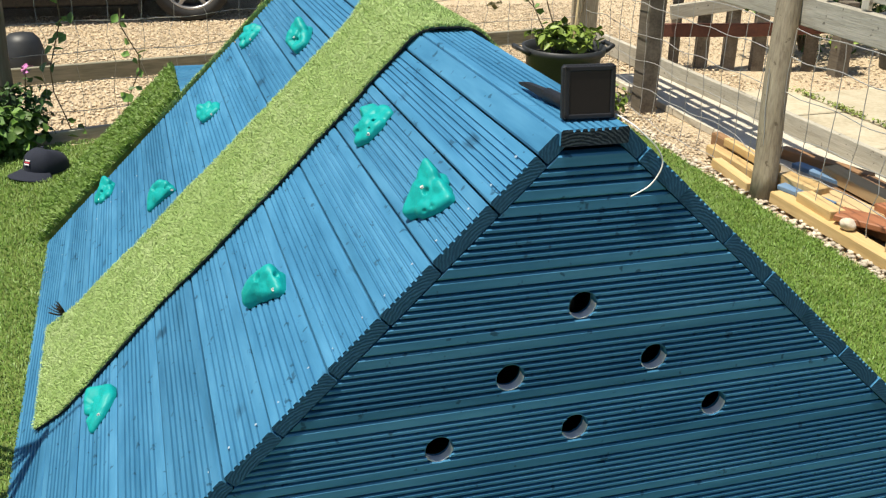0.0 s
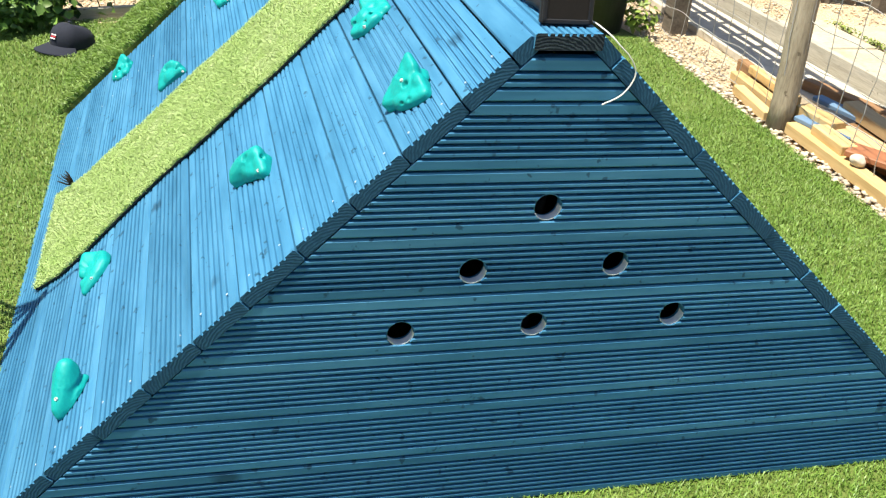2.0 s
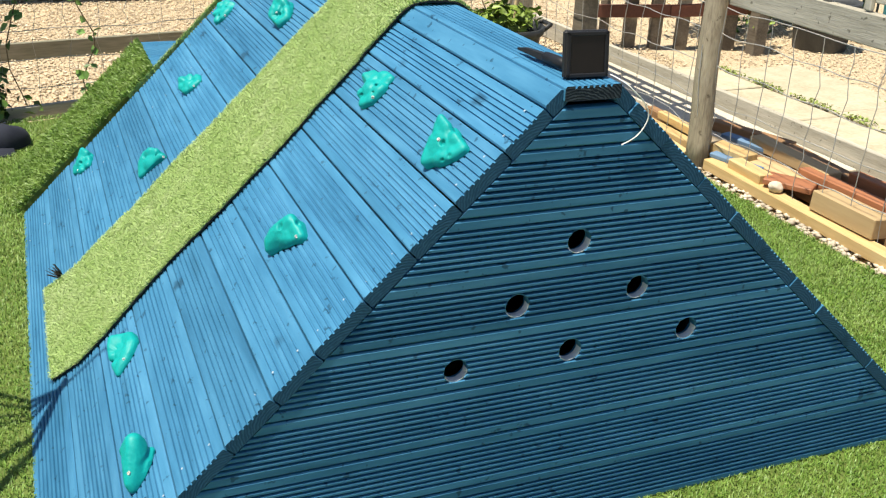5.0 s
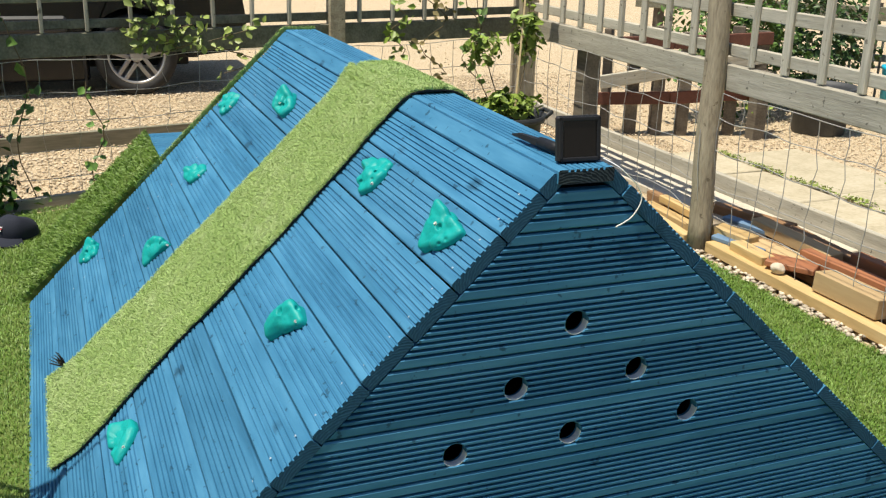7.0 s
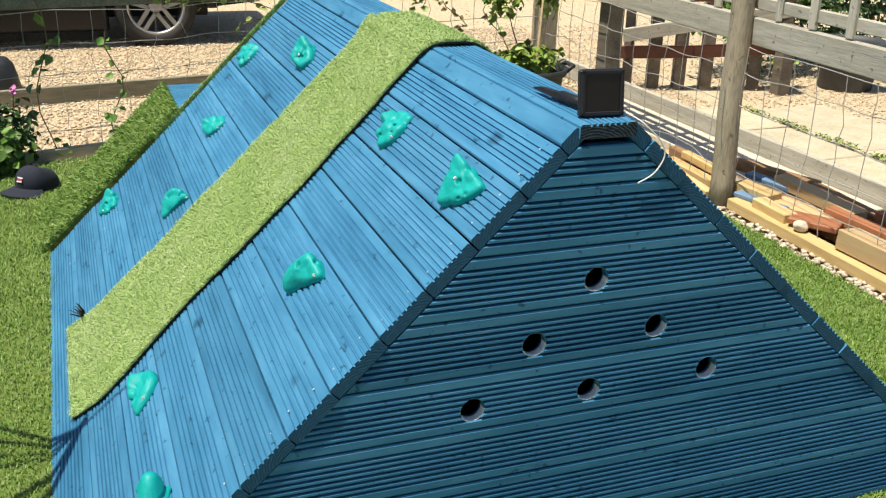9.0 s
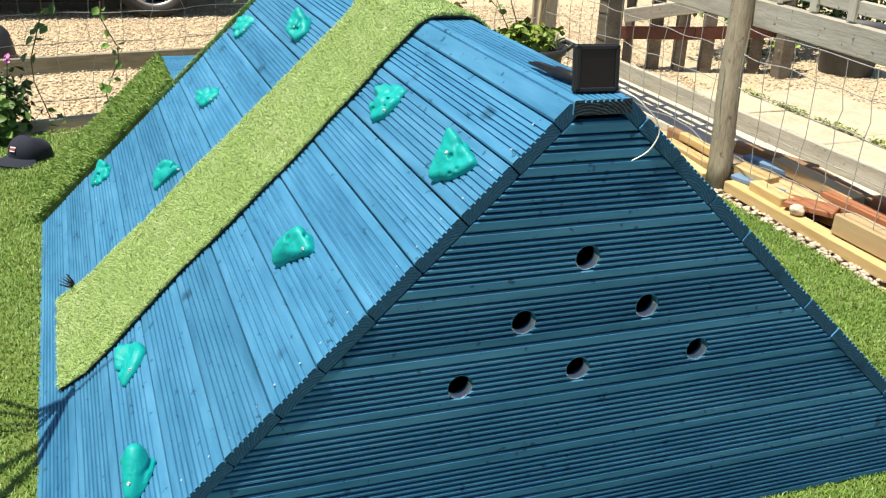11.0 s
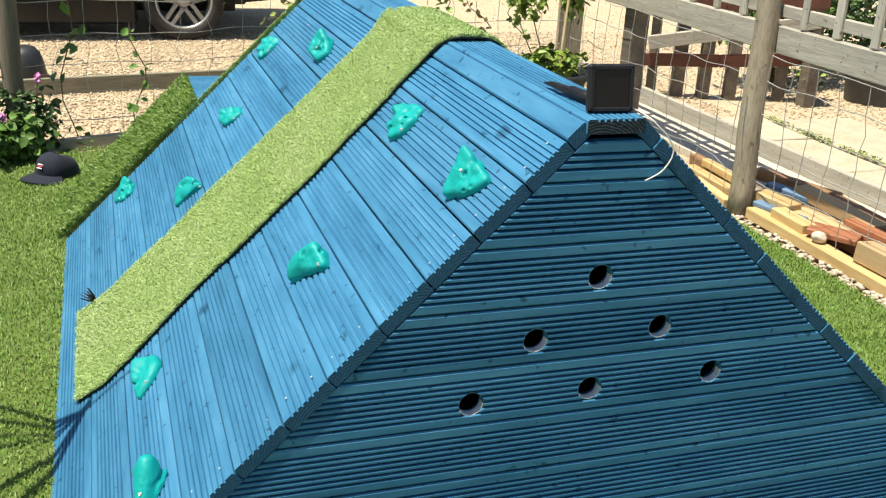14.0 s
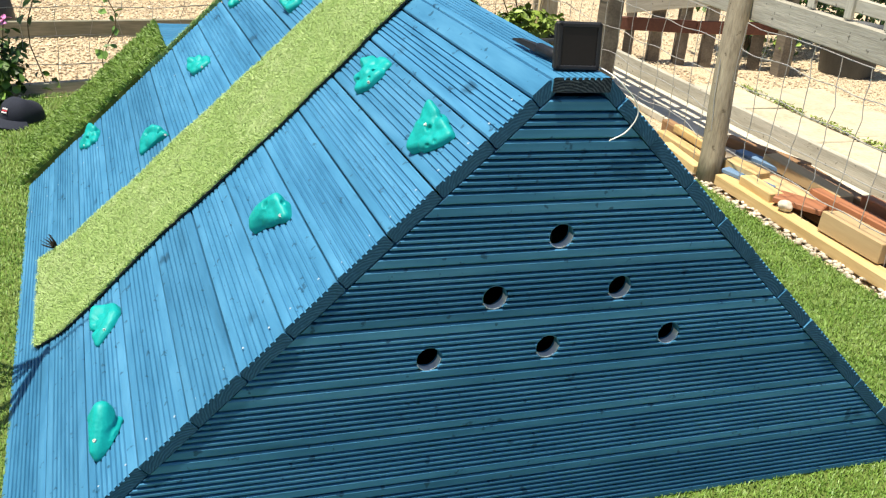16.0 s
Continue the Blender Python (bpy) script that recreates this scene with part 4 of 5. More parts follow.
back_fence = empty("back_fence", (0, back_line(0), 0), "weathered grey timber fence with a rail and trellis pickets", "fence", kind="structure")
BX0, BX1 = -2.6, 1.86
# rails coloured darker for their shaded near faces; the pickets stay lighter
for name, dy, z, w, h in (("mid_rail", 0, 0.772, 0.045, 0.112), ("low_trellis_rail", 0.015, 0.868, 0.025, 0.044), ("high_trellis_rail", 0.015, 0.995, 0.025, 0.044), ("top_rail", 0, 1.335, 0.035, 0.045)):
    fence_rail(name, (BX0, back_line(BX0) + dy, z), (BX1, back_line(BX1) + dy, z), w, h, back_fence, MOSSY_SHADE_WOOD)
for k in range(-7, 13):
    x = -0.923 + 0.2095 * k
    if abs(x - 0.606) < 0.08:
        continue
    fence_rail("picket", (x, back_line(x) - 0.010, 0.832), (x + rng.uniform(-.006, .006), back_line(x) - 0.010, 1.325), 0.034, 0.020, back_fence)
for x, w in ((0.606, 0.088),):
    fence_rail("post", (x, back_line(x) - 0.02, -0.03), (x, back_line(x) - 0.02, 1.52), w, w, back_fence, POST_WOOD)

# dark stake wood paints in the shade that the plants throw on this post
bm = bmesh.new()
tube(bm, [(-1.292 + 0.004 * math.sin(i * 1.7), 3.505, -0.03 + 0.15 * i) for i in range(11)], 0.047, 18, 0.95)
tagged(smooth(part("round_post", bm, STAKE_WOOD)), "round brown weathered back fence post, darkened for the shade of leafy plants", "fence post")

side_fence = empty("side_fence", (side_line(2), 2, 0), "weathered grey timber side fence with a rail and trellis pickets", "fence", kind="structure")
Y0, Y1 = -1.6, 4.06


def side_point(y, z, dx=0.0):
    return (side_line(y) + dx, y, z)


for name, dx, z, w, h in (("mid_rail", 0, 0.775, 0.045, 0.116), ("low_trellis_rail", 0.012, 0.893, 0.025, 0.052), ("high_trellis_rail", 0.012, 1.066, 0.025, 0.056), ("top_rail", 0, 1.335, 0.035, 0.045)):
    fence_rail(name, side_point(Y0, z, dx), side_point(Y1, z, dx), w, h, side_fence)
for k in range(23):
    y = 3.88 - 0.2165 * k
    if abs(y - 2.10) < 0.06:
        continue
    fence_rail("picket", side_point(y, 0.838, -0.008), (side_line(y) + rng.uniform(-.005, .005) - 0.008, y + 0.01, 1.325), 0.022, 0.038, side_fence)
# post behind the rail, its shade given by the darker wood colour
fence_rail("post", side_point(3.46, -0.03, 0.07), side_point(3.46, 0.80, 0.07), 0.10, 0.11, side_fence, STAKE_WOOD)
fence_rail("post", side_point(-0.75, -0.03, -0.06), side_point(-0.75, 1.55, -0.06), 0.10, 0.10, side_fence, POST_WOOD)
bm = bmesh.new()
box(bm, (0.125, 0.125, 1.62), Matrix.Translation((1.90, 4.13, 0.78)), 0.010)
tagged(part("corner_post", bm, POST_WOOD), "thick weathered grey timber corner post of the fence", "fence post")

# round post in front of the side fence
bm = bmesh.new()
tube(bm, [(1.805 + 0.005 * math.sin(i * 1.3) + 0.0075 * i, 2.025 + 0.014 * i, -0.03 + 0.139 * i) for i in range(11)], 0.052, 18, 0.94)
tagged(smooth(part("round_post", bm, POST_WOOD)), "round weathered brown timber post with knots holding the netting", "fence post")
bm = bmesh.new()
tube(bm, [(1.775, 2.06, 0.55), (1.770, 2.045, 0.4), (1.776, 2.03, 0.28), (1.785, 2.02, 0.12), (1.78, 1.99, 0.02)], 0.002, 5)
tagged(part("loose_wire", bm, ZINC), "loose end of galvanised wire hanging down the round post", "wire")


def netting(name, p, q, zs, step, label, sag=0.012):
    """Stock netting between two places in plan: wavy line wires at the heights zs and upright stay wires."""
    p, q = Vector(p), Vector(q)
    d = q - p
    across = Vector((d.y, -d.x)).normalized()
    net = empty(name, ((p.x + q.x) / 2, (p.y + q.y) / 2, 0), label, "wire netting")

    def place(f, z):
        w = noise.noise(Vector((f * d.length * 2.5, z * 3, p.x)))
        v = noise.noise(Vector((f * d.length * 5.0, z * 5, 9 + p.y)))
        s = p + d * f + across * 0.026 * w
        return Vector((s.x, s.y, z + 1.5 * sag * v + 0.020 * w))
    n = max(2, int(d.length / 0.05))
    for z in zs:
        bm = bmesh.new()
        tube(bm, [place(i / n, z) for i in range(n + 1)], 0.0021, 5)
        piece("line_wire", bm, ZINC, net)
    m = int(d.length / step)
    for i in range(m + 1):
        f = i / m
        bm = bmesh.new()
        pts = []
        for z0, z1 in zip(zs, zs[1:]):
            lean = 0.012 * noise.noise(Vector((i * 3.1, z0 * 9, 2)))
            pts += [place(f, z0), place(min(1, max(0, f + lean)), (z0 + z1) / 2)]
        pts.append(place(f, zs[-1]))
        tube(bm, pts, 0.0017, 4)
        piece("stay_wire", bm, ZINC, net)
    return net


ZS = [0.015, 0.16, 0.305, 0.45, 0.60, 0.715]
netting("wire_netting", (1.845, 2.02), (1.870, -0.7), ZS, 0.15, "sagging galvanised wire netting in front of stacked timber")
netting("wire_netting", (1.850, 2.06), (1.885, 4.05), ZS, 0.15, "sagging galvanised wire netting along the side fence")
netting("wire_netting", (-2.5, back_line(-2.5) - 0.05), (1.82, back_line(1.82) - 0.05), [0.015, 0.13, 0.26, 0.40, 0.55, 0.705], 0.155, "thin galvanised wire netting along the back fence", 0.006)

# low palisade of stakes beyond the side fence
palisade = empty("palisade", (3.1, 4.25, 0), "low palisade of dark wooden stakes with red-brown rails", "palisade")
for i in range(7):
    x = 2.70 + 0.172 * i
    y = 4.40 - 0.05 * i + rng.uniform(-.02, .02)
    beam_part("stake", (x, y, -0.03), (x + rng.uniform(-.015, .015), y + 0.01, 0.72 + rng.uniform(-.04, .03)), 0.085, 0.05, STAKE_WOOD, palisade)
beam_part("stake", (3.66, 3.98, -0.03), (3.66, 3.98, 0.46), 0.10, 0.09, STAKE_WOOD, palisade)
for z in (0.24, 0.62):
    beam_part("rail", (2.58, 4.385, z), (3.10, 4.24, z + 0.01), 0.03, 0.085, RED_WOOD, palisade, "red-brown stained rail")
    beam_part("rail", (3.10, 4.235, z + 0.01), (3.78, 4.06, z + 0.05), 0.03, 0.085, RED_WOOD, palisade, "red-brown stained rail")
beam_part("brace", (2.60, 4.34, 0.36), (3.70, 4.02, 0.55), 0.035, 0.09, GREY_WOOD, palisade, "grey sloping brace")

# ---- stacked timber by the side fence ----
STACK = "timber lying against the side fence"
for p, q, w, h, mat, label in (
    ((1.832, 1.96, 0.027), (1.815, 0.25, 0.027), 0.070, 0.05, YELLOW_WOOD, "long yellow pine batten lying on white pebbles"),
    ((1.915, 2.62, 0.025), (1.890, 1.86, 0.025), 0.055, 0.05, YELLOW_WOOD, "yellow pine batten lying on the gravel"),
    ((1.835, 2.44, 0.022), (1.795, 2.09, 0.022), 0.050, 0.044, YELLOW_WOOD, "yellow pine offcut on white pebbles beside the round post"),
    ((1.865, 1.83, 0.070), (1.855, 1.60, 0.070), 0.070, 0.045, YELLOW_WOOD, "short yellow pine offcut on the stack"),
    ((1.975, 2.58, 0.070), (1.955, 2.15, 0.070), 0.045, 0.04, YELLOW_WOOD, "short yellow pine batten on the stack"),
    ((2.010, 2.74, 0.035), (1.985, 2.20, 0.035), 0.05, 0.07, BROWN_WOOD, "brown timber offcut behind the round post"),
    ((1.915, 2.04, 0.077), (1.945, 1.82, 0.077), 0.085, 0.05, YELLOW_WOOD, "short yellow pine block on the stack"),
    ((1.860, 1.98, 0.064), (1.925, 1.72, 0.064), 0.05, 0.022, FADED_BLUE, "faded blue painted board offcut"),
    ((1.985, 1.85, 0.055), (2.020, 1.55, 0.055), 0.10, 0.04, TAN_WOOD, "tan sawn timber board"),
    ((1.862, 1.61, 0.078), (1.985, 1.45, 0.072), 0.13, 0.025, TERRACOTTA, "orange-brown board offcut lying crosswise"),
    ((2.190, 2.45, 0.046), (2.335, 2.00, 0.046), 0.06, 0.05, BROWN_WOOD, "dark brown timber against the fence"),
    ((2.150, 2.05, 0.085), (2.130, 1.50, 0.085), 0.075, 0.05, TAN_WOOD, "tan sawn timber on the stack"),
    ((2.085, 2.20, 0.070), (2.165, 1.80, 0.070), 0.055, 0.022, FADED_BLUE, "faded blue painted board on the stack"),
    ((2.270, 1.95, 0.060), (2.225, 1.40, 0.060), 0.07, 0.05, BROWN_WOOD, "brown timber against the fence"),
    ((2.070, 1.62, 0.070), (2.120, 0.30, 0.070), 0.075, 0.065, TERRACOTTA, "long orange-red timber on the stack"),
    ((2.180, 1.45, 0.090), (2.230, 0.40, 0.090), 0.06, 0.08, TERRACOTTA, "orange-red timber leaning on the stack"),
    ((1.880, 1.30, 0.095), (1.885, 0.97, 0.095), 0.105, 0.080, TAN_WOOD, "thick beige timber block on the stack"),
    ((1.960, 1.20, 0.030), (1.980, 0.20, 0.030), 0.12, 0.05, BROWN_WOOD, "brown timber under the beige block"),
    ((1.990, 1.95, 0.020), (2.060, 1.30, 0.020), 0.14, 0.034, BROWN_WOOD, "brown board at the bottom of the stack"),
    ((2.130, 1.95, 0.025), (2.200, 0.60, 0.025), 0.13, 0.05, BROWN_WOOD, "dark brown board at the bottom of the stack"),
):
    timber("timber", p, q, w, h, mat, label, "timber", STACK, roll=rng.uniform(-4, 4))
bm = bmesh.new()
bmesh.ops.create_icosphere(bm, subdivisions=3, radius=0.03)
for v in bm.verts:
    v.co *= 1 + 0.25 * noise.noise(v.co * 40)
    v.co.z *= 0.8
ob = smooth(part("stone", bm, WHITE_STONE))
ob.location = (1.830, 1.505, 0.076)
tagged(ob, "single pale flint stone on the timber", "stone")

# ---- plants and pots ----
def cloud(centre, radii, n, seed):
    q = np.random.default_rng(seed)
    d = q.normal(size=(n, 3))
    d /= np.linalg.norm(d, axis=1, keepdims=True)
    r = q.uniform(0.25, 1.0, (n, 1)) ** 0.6 * (1 + 0.35 * np.sin(d[:, :1] * 5 + seed) * np.cos(d[:, 1:2] * 4))
    return np.asarray(centre) + d * r * np.asarray(radii), d * 0.6 + np.array((0, 0, 0.7))


def pot(name, at, r, h, mat, label, handles=False):
    th = empty(name, at, label, "plant pot")
    bm = bmesh.new()
    lathe(bm, [(0.001, 0), (r * 0.80, 0), (r * 0.94, h * 0.88), (r * 1.03, h * 0.90), (r * 1.05, h), (r * 0.98, h), (r * 0.93, h * 0.9), (r * 0.90, h * 0.84)], 40, at)
    smooth(piece("tub", bm, mat, th))
    bm = bmesh.new()
    rings = lathe(bm, [(r * 0.90, h * 0.85), (r * 0.5, h * 0.88), (0.001, h * 0.9)], 24, at)
    for v in bm.verts:
        v.co.z += 0.006 * noise.noise(v.co * 30)
    smooth(piece("soil", bm, SOIL, th))
    if handles:
        for sgn in (-1, 1):
            bm = bmesh.new()
            tube(bm, [(at[0] + sgn * r * 1.0, at[1] - 0.06, at[2] + h * 0.93), (at[0] + sgn * r * 1.22, at[1] - 0.05, at[2] + h * 1.0), (at[0] + sgn * r * 1.24, at[1] + 0.05, at[2] + h * 1.0),
                      (at[0] + sgn * r * 1.0, at[1] + 0.06, at[2] + h * 0.93)], 0.014, 8)
            smooth(piece("handle", bm, mat, th))
    return th


pot("planter", (1.50, 3.50, -0.01), 0.215, 0.37, POT_BLACK, "large black plastic tub with handles standing on gravel", True)
climber = empty("climber", (1.52, 3.52, 0.32), "climbing plant with bright green leaves on a cane", "plant")
bm = bmesh.new()
tube(bm, [(1.55, 3.50, 0.30), (1.62, 3.60, 0.75), (1.71, 3.72, 1.35)], 0.006, 6)
piece("cane", bm, CANE, climber, "thin bamboo cane")
for i, pts in enumerate(([(1.5, 3.5, 0.3), (1.42, 3.55, 0.55), (1.36, 3.6, 0.8), (1.34, 3.62, 1.0)], [(1.55, 3.52, 0.3), (1.66, 3.62, 0.6), (1.70, 3.68, 0.9), (1.68, 3.72, 1.2)], [(1.46, 3.5, 0.3), (1.35, 3.5, 0.5), (1.28, 3.52, 0.66)])):
    bm = bmesh.new()
    tube(bm, pts, 0.004, 5, 0.5)
    piece("stem", bm, STEM, climber)
c1, n1 = cloud((1.50, 3.50, 0.41), (0.19, 0.16, 0.07), 420, 41)
c2, n2 = cloud((1.37, 3.58, 0.72), (0.12, 0.10, 0.10), 150, 42)
foliage("low_leaves", np.concatenate([c1, c2]), np.concatenate([n1, n2]), 0.052, YOUNG_LEAF, climber, 43)
c1, n1 = cloud((1.68, 3.66, 0.78), (0.10, 0.10, 0.17), 170, 44)
c2, n2 = cloud((1.72, 3.72, 1.10), (0.09, 0.08, 0.16), 110, 45)
foliage("upper_leaves", np.concatenate([c1, c2]), np.concatenate([n1, n2]), 0.062, YOUNG_LEAF, climber, 46)
c1, n1 = cloud((1.72, 3.35, 0.10), (0.10, 0.10, 0.10), 90, 47)
edge_weed = empty("weed_clump", (1.72, 3.35, 0), "yellow-green weed clump beside the black tub", "weed")
foliage("leaves", c1, n1, 0.05, YOUNG_LEAF, edge_weed, 48)

pot("pot", (4.28, 4.05, -0.01), 0.23, 0.34, POT_GREY, "large dark grey round pot beyond the path")
shrub = empty("shrub", (3.85, 4.65, 0), "leafy green shrub behind the low palisade", "shrub")
bm = bmesh.new()
for a in range(9):
    an = a * 0.7
    tube(bm, [(3.85, 4.65, 0), (3.85 + 0.15 * math.cos(an), 4.65 + 0.12 * math.sin(an), 0.4), (3.85 + 0.35 * math.cos(an), 4.65 + 0.28 * math.sin(an), 0.9)], 0.008, 5, 0.5)
piece("stems", bm, STEM, shrub)
c1, n1 = cloud((3.90, 4.62, 0.62), (0.58, 0.34, 0.52), 1900, 51)
foliage("leaves", c1, n1, 0.06, LEAF, shrub, 52)
c1, n1 = cloud((3.70, 4.02, 0.20), (0.08, 0.08, 0.14), 40, 53)
sprout = empty("sprout", (3.72, 3.98, 0), "light green seedling by the stake", "plant")
foliage("leaves", c1, n1, 0.08, YOUNG_LEAF, sprout, 54)
bush = empty("bush", (4.75, 4.9, 0), "low dark green bush beyond the path", "shrub")
c1, n1 = cloud((4.85, 4.95, 0.55), (0.75, 0.45, 0.55), 2600, 55)
foliage("leaves", c1, n1, 0.06, DARK_LEAF, bush, 56)
bm = bmesh.new()
lathe(bm, [(0.001, 0), (0.16, 0), (0.19, 0.42), (0.20, 0.44), (0.17, 0.44)], 26, (5.02, 4.0, 0.0))
tagged(smooth(part("bucket", bm, CYAN)), "bright blue plastic tub beyond the path", "bucket")

# low slatted fence and a mossy rail beyond the path
slat_fence = empty("slatted_fence", (5.6, 5.0, 0), "low grey-green slatted fence beyond the path", "fence")
for k in range(15):
    f = k / 14
    beam_part("slat", (5.05 + 1.2 * f, 5.50 - 1.15 * f, -0.02), (5.05 + 1.2 * f, 5.50 - 1.15 * f, 0.50 + rng.uniform(-.02, .02)), 0.07, 0.02, GREEN_GREY, slat_fence, roll=44)
beam_part("rail", (5.04, 5.54, 0.36), (6.28, 4.35, 0.36), 0.03, 0.06, GREEN_GREY, slat_fence)
far_rail = empty("rail_fence", (6.8, 6.9, 0), "low mossy timber rail on short posts beside the drive", "fence")
beam_part("rail", (5.3, 8.24, 0.55), (9.0, 4.9, 0.55), 0.05, 0.14, MOSSY_SHADE_WOOD, far_rail)
for f in (0.05, 0.5, 0.95):
    beam_part("post", (5.3 + 3.7 * f + 0.05, 8.24 - 3.34 * f + 0.05, -0.03), (5.3 + 3.7 * f + 0.05, 8.24 - 3.34 * f + 0.05, 0.66), 0.09, 0.09, STAKE_WOOD, far_rail)

# left border: leafy clump with a pink flower
border = empty("border_plant", (-1.34, 3.36, 0), "leafy green border plant with pink flowers at the lawn edge", "plant")
c1, n1 = cloud((-1.42, 3.28, 0.10), (0.22, 0.14, 0.13), 520, 61)
c2, n2 = cloud((-1.24, 3.30, 0.13), (0.10, 0.08, 0.10), 150, 66)
foliage("leaves", np.concatenate([c1, c2]), np.concatenate([n1, n2]), 0.048, LEAF, border, 63, shape=0.9)
# darker leaf colour carries the shade at the back of the clump
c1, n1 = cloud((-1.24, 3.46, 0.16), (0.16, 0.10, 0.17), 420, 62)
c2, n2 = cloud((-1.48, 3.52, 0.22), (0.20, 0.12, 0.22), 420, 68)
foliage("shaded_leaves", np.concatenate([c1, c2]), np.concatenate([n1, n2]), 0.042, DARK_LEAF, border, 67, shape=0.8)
for k, tip in enumerate(((-1.181, 3.45, 0.364), (-1.335, 3.27, 0.215))):
    bm = bmesh.new()
    tube(bm, [(tip[0] - 0.05, tip[1] + 0.04, 0.0), (tip[0] - 0.02, tip[1] + 0.02, tip[2] * 0.6), tip], 0.003, 5)
    piece("flower_stem", bm, STEM, border)
    pc = np.array(tip) + 0.010 * np.random.default_rng(64 + k).normal(size=(14, 3))
    foliage("petals", pc, np.tile((0, -0.5, 1.0), (14, 1)), 0.026, PINK, border, 65 + k, "small pink petals")
bm = bmesh.new()
lathe(bm, [(0.135, 0.0), (0.140, 0.02), (0.125, 0.10), (0.105, 0.17), (0.075, 0.205), (0.030, 0.215), (0.001, 0.216)], 32, (-1.365, 5.25, -0.02))
tagged(smooth(part("pot", bm, POT_BLACK)), "upturned black plastic pot standing on the gravel", "plant pot")

# tied garden canes beside the lawn, whose shadow falls on the boards
wigwam = empty("cane_wigwam", (-1.5, 0.75, 0), "wigwam of tied garden canes standing on the lawn", "plant support")
reach = SUN_FROM * (1.50 / SUN_FROM.z)
knot = Vector((-0.985, 0.772, 0.078)) + reach
for fx, fy, r, past in ((-1.62, 1.31, 0.007, 0.03), (-1.78, 1.20, 0.008, 0.02), (-1.62, 0.22, 0.011, 0.05), (-1.42, 0.10, 0.011, 0.03), (-1.98, 0.76, 0.006, 0.02), (-1.86, 0.96, 0.006, 0.04)):
    foot = Vector((fx, fy, 0.0))
    bm = bmesh.new()
    tube(bm, [foot, foot.lerp(knot, 0.5) + Vector((0.006, -0.008, 0)), knot + (knot - foot).normalized() * past], r * 1.45, 8, 0.8)
    smooth(piece("cane", bm, CANE, wigwam))
bm = bmesh.new()
tube(bm, [knot - Vector((0.04, 0.0, 0.02)), knot + Vector((0.07, -0.02, 0.06)), knot + Vector((0.19, -0.045, 0.11))], 0.006, 8, 0.7)
smooth(piece("cane_tip", bm, CANE, wigwam))
bm = bmesh.new()
tube(bm, [knot + Vector((0.016 * math.cos(a * 0.7), 0.016 * math.sin(a * 0.7), -0.012 + 0.0012 * a)) for a in range(20)], 0.003, 6)
piece("twine", bm, STEM, wigwam)


def vine(x, z0, z1, n, seed, mat, size, wob=0.05):
    x, z0, z1, wob = -0.95 + (x + 0.95) * 0.81, 1.466 - (1.466 - z0) * 0.81, 1.466 - (1.466 - z1) * 0.81, wob * 0.8
    if z0 < 0.35:
        z0 = 0.0
    v = empty("vine", (x, back_line(x) - 0.1, 0), "thin climbing vine with hanging leaves on the back fence", "vine")
    q = np.random.default_rng(seed)
    pts = [(x + wob * math.sin(i * 1.1 + seed), back_line(x) - 0.075 - 0.02 * math.cos(i * 0.9), z0 + (z1 - z0) * i / 8) for i in range(9)]
    bm = bmesh.new()
    tube(bm, pts, 0.003, 5)
    piece("stem", bm, STEM, v)
    p = np.array(pts)[q.integers(0, 9, n)] + q.normal(size=(n, 3)) * np.array((0.03, 0.02, 0.03))
    foliage("leaves", p, np.tile((-0.55, -0.8, 0.75), (n, 1)), size * 0.85, mat, v, seed, shape=0.75)
    return v


vine(-1.07, 0.0, 0.78, 24, 71, LEAF, 0.075)
vine(-0.66, 0.0, 0.40, 18, 72, LEAF, 0.070)
vine(-0.30, 0.62, 1.00, 90, 73, VINE_LEAF, 0.058, 0.10)
vine(-0.12, 0.55, 0.72, 56, 74, VINE_LEAF, 0.058, 0.10)
vine(0.22, 0.40, 0.72, 30, 75, VINE_LEAF, 0.052, 0.16)
vine(1.42, 0.45, 0.78, 34, 76, YOUNG_LEAF, 0.060, 0.06)
vine(1.72, 0.30, 0.85, 30, 77, DRY_LEAF, 0.055, 0.10)
vine(2.05, 0.25, 0.85, 26, 78, LEAF, 0.055, 0.08)

# ---- cap on the lawn ----
sun_hat = empty("baseball_cap", (-1.14, 3.02, 0.0), "navy cotton baseball cap lying on the lawn", "cap")
cap_m = pose(-1.115, 3.045, 0.012, 0, 0, 226) @ Matrix.Diagonal((0.97, 0.97, 0.93, 1.0))
bm = bmesh.new()
seg, rings = 36, 12
grid = []
for j in range(rings + 1):
    ph = math.pi / 2 * j / rings
    row = []
    for k in range(seg):
        a = 2 * math.pi * k / seg
        r = 0.088 * math.cos(ph) ** 0.75
        h = 0.108 * math.sin(ph) ** 0.9
        dent = 1 + 0.02 * math.cos(6 * a) + 0.04 * noise.noise(Vector((math.cos(a), math.sin(a), ph)) * 1.6)
        back = max(0.0, -math.cos(a))
        row.append(bm.verts.new((r * math.cos(a) * (1.1 + 0.28 * back) * dent + 0.010 * math.sin(ph), r * math.sin(a) * 0.95 * dent, h * (1 - 0.20 * back))))
    grid.append(row)
for j in range(rings):
    for k in range(seg):
        bm.faces.new((grid[j][k], grid[j][(k + 1) % seg], grid[j + 1][(k + 1) % seg], grid[j + 1][k]))
bmesh.ops.remove_doubles(bm, verts=bm.verts, dist=1e-4)
crown = smooth(part("crown", bm, NAVY))
crown.matrix_basis = cap_m
under(crown, sun_hat)
bm = bmesh.new()
rows_ = []
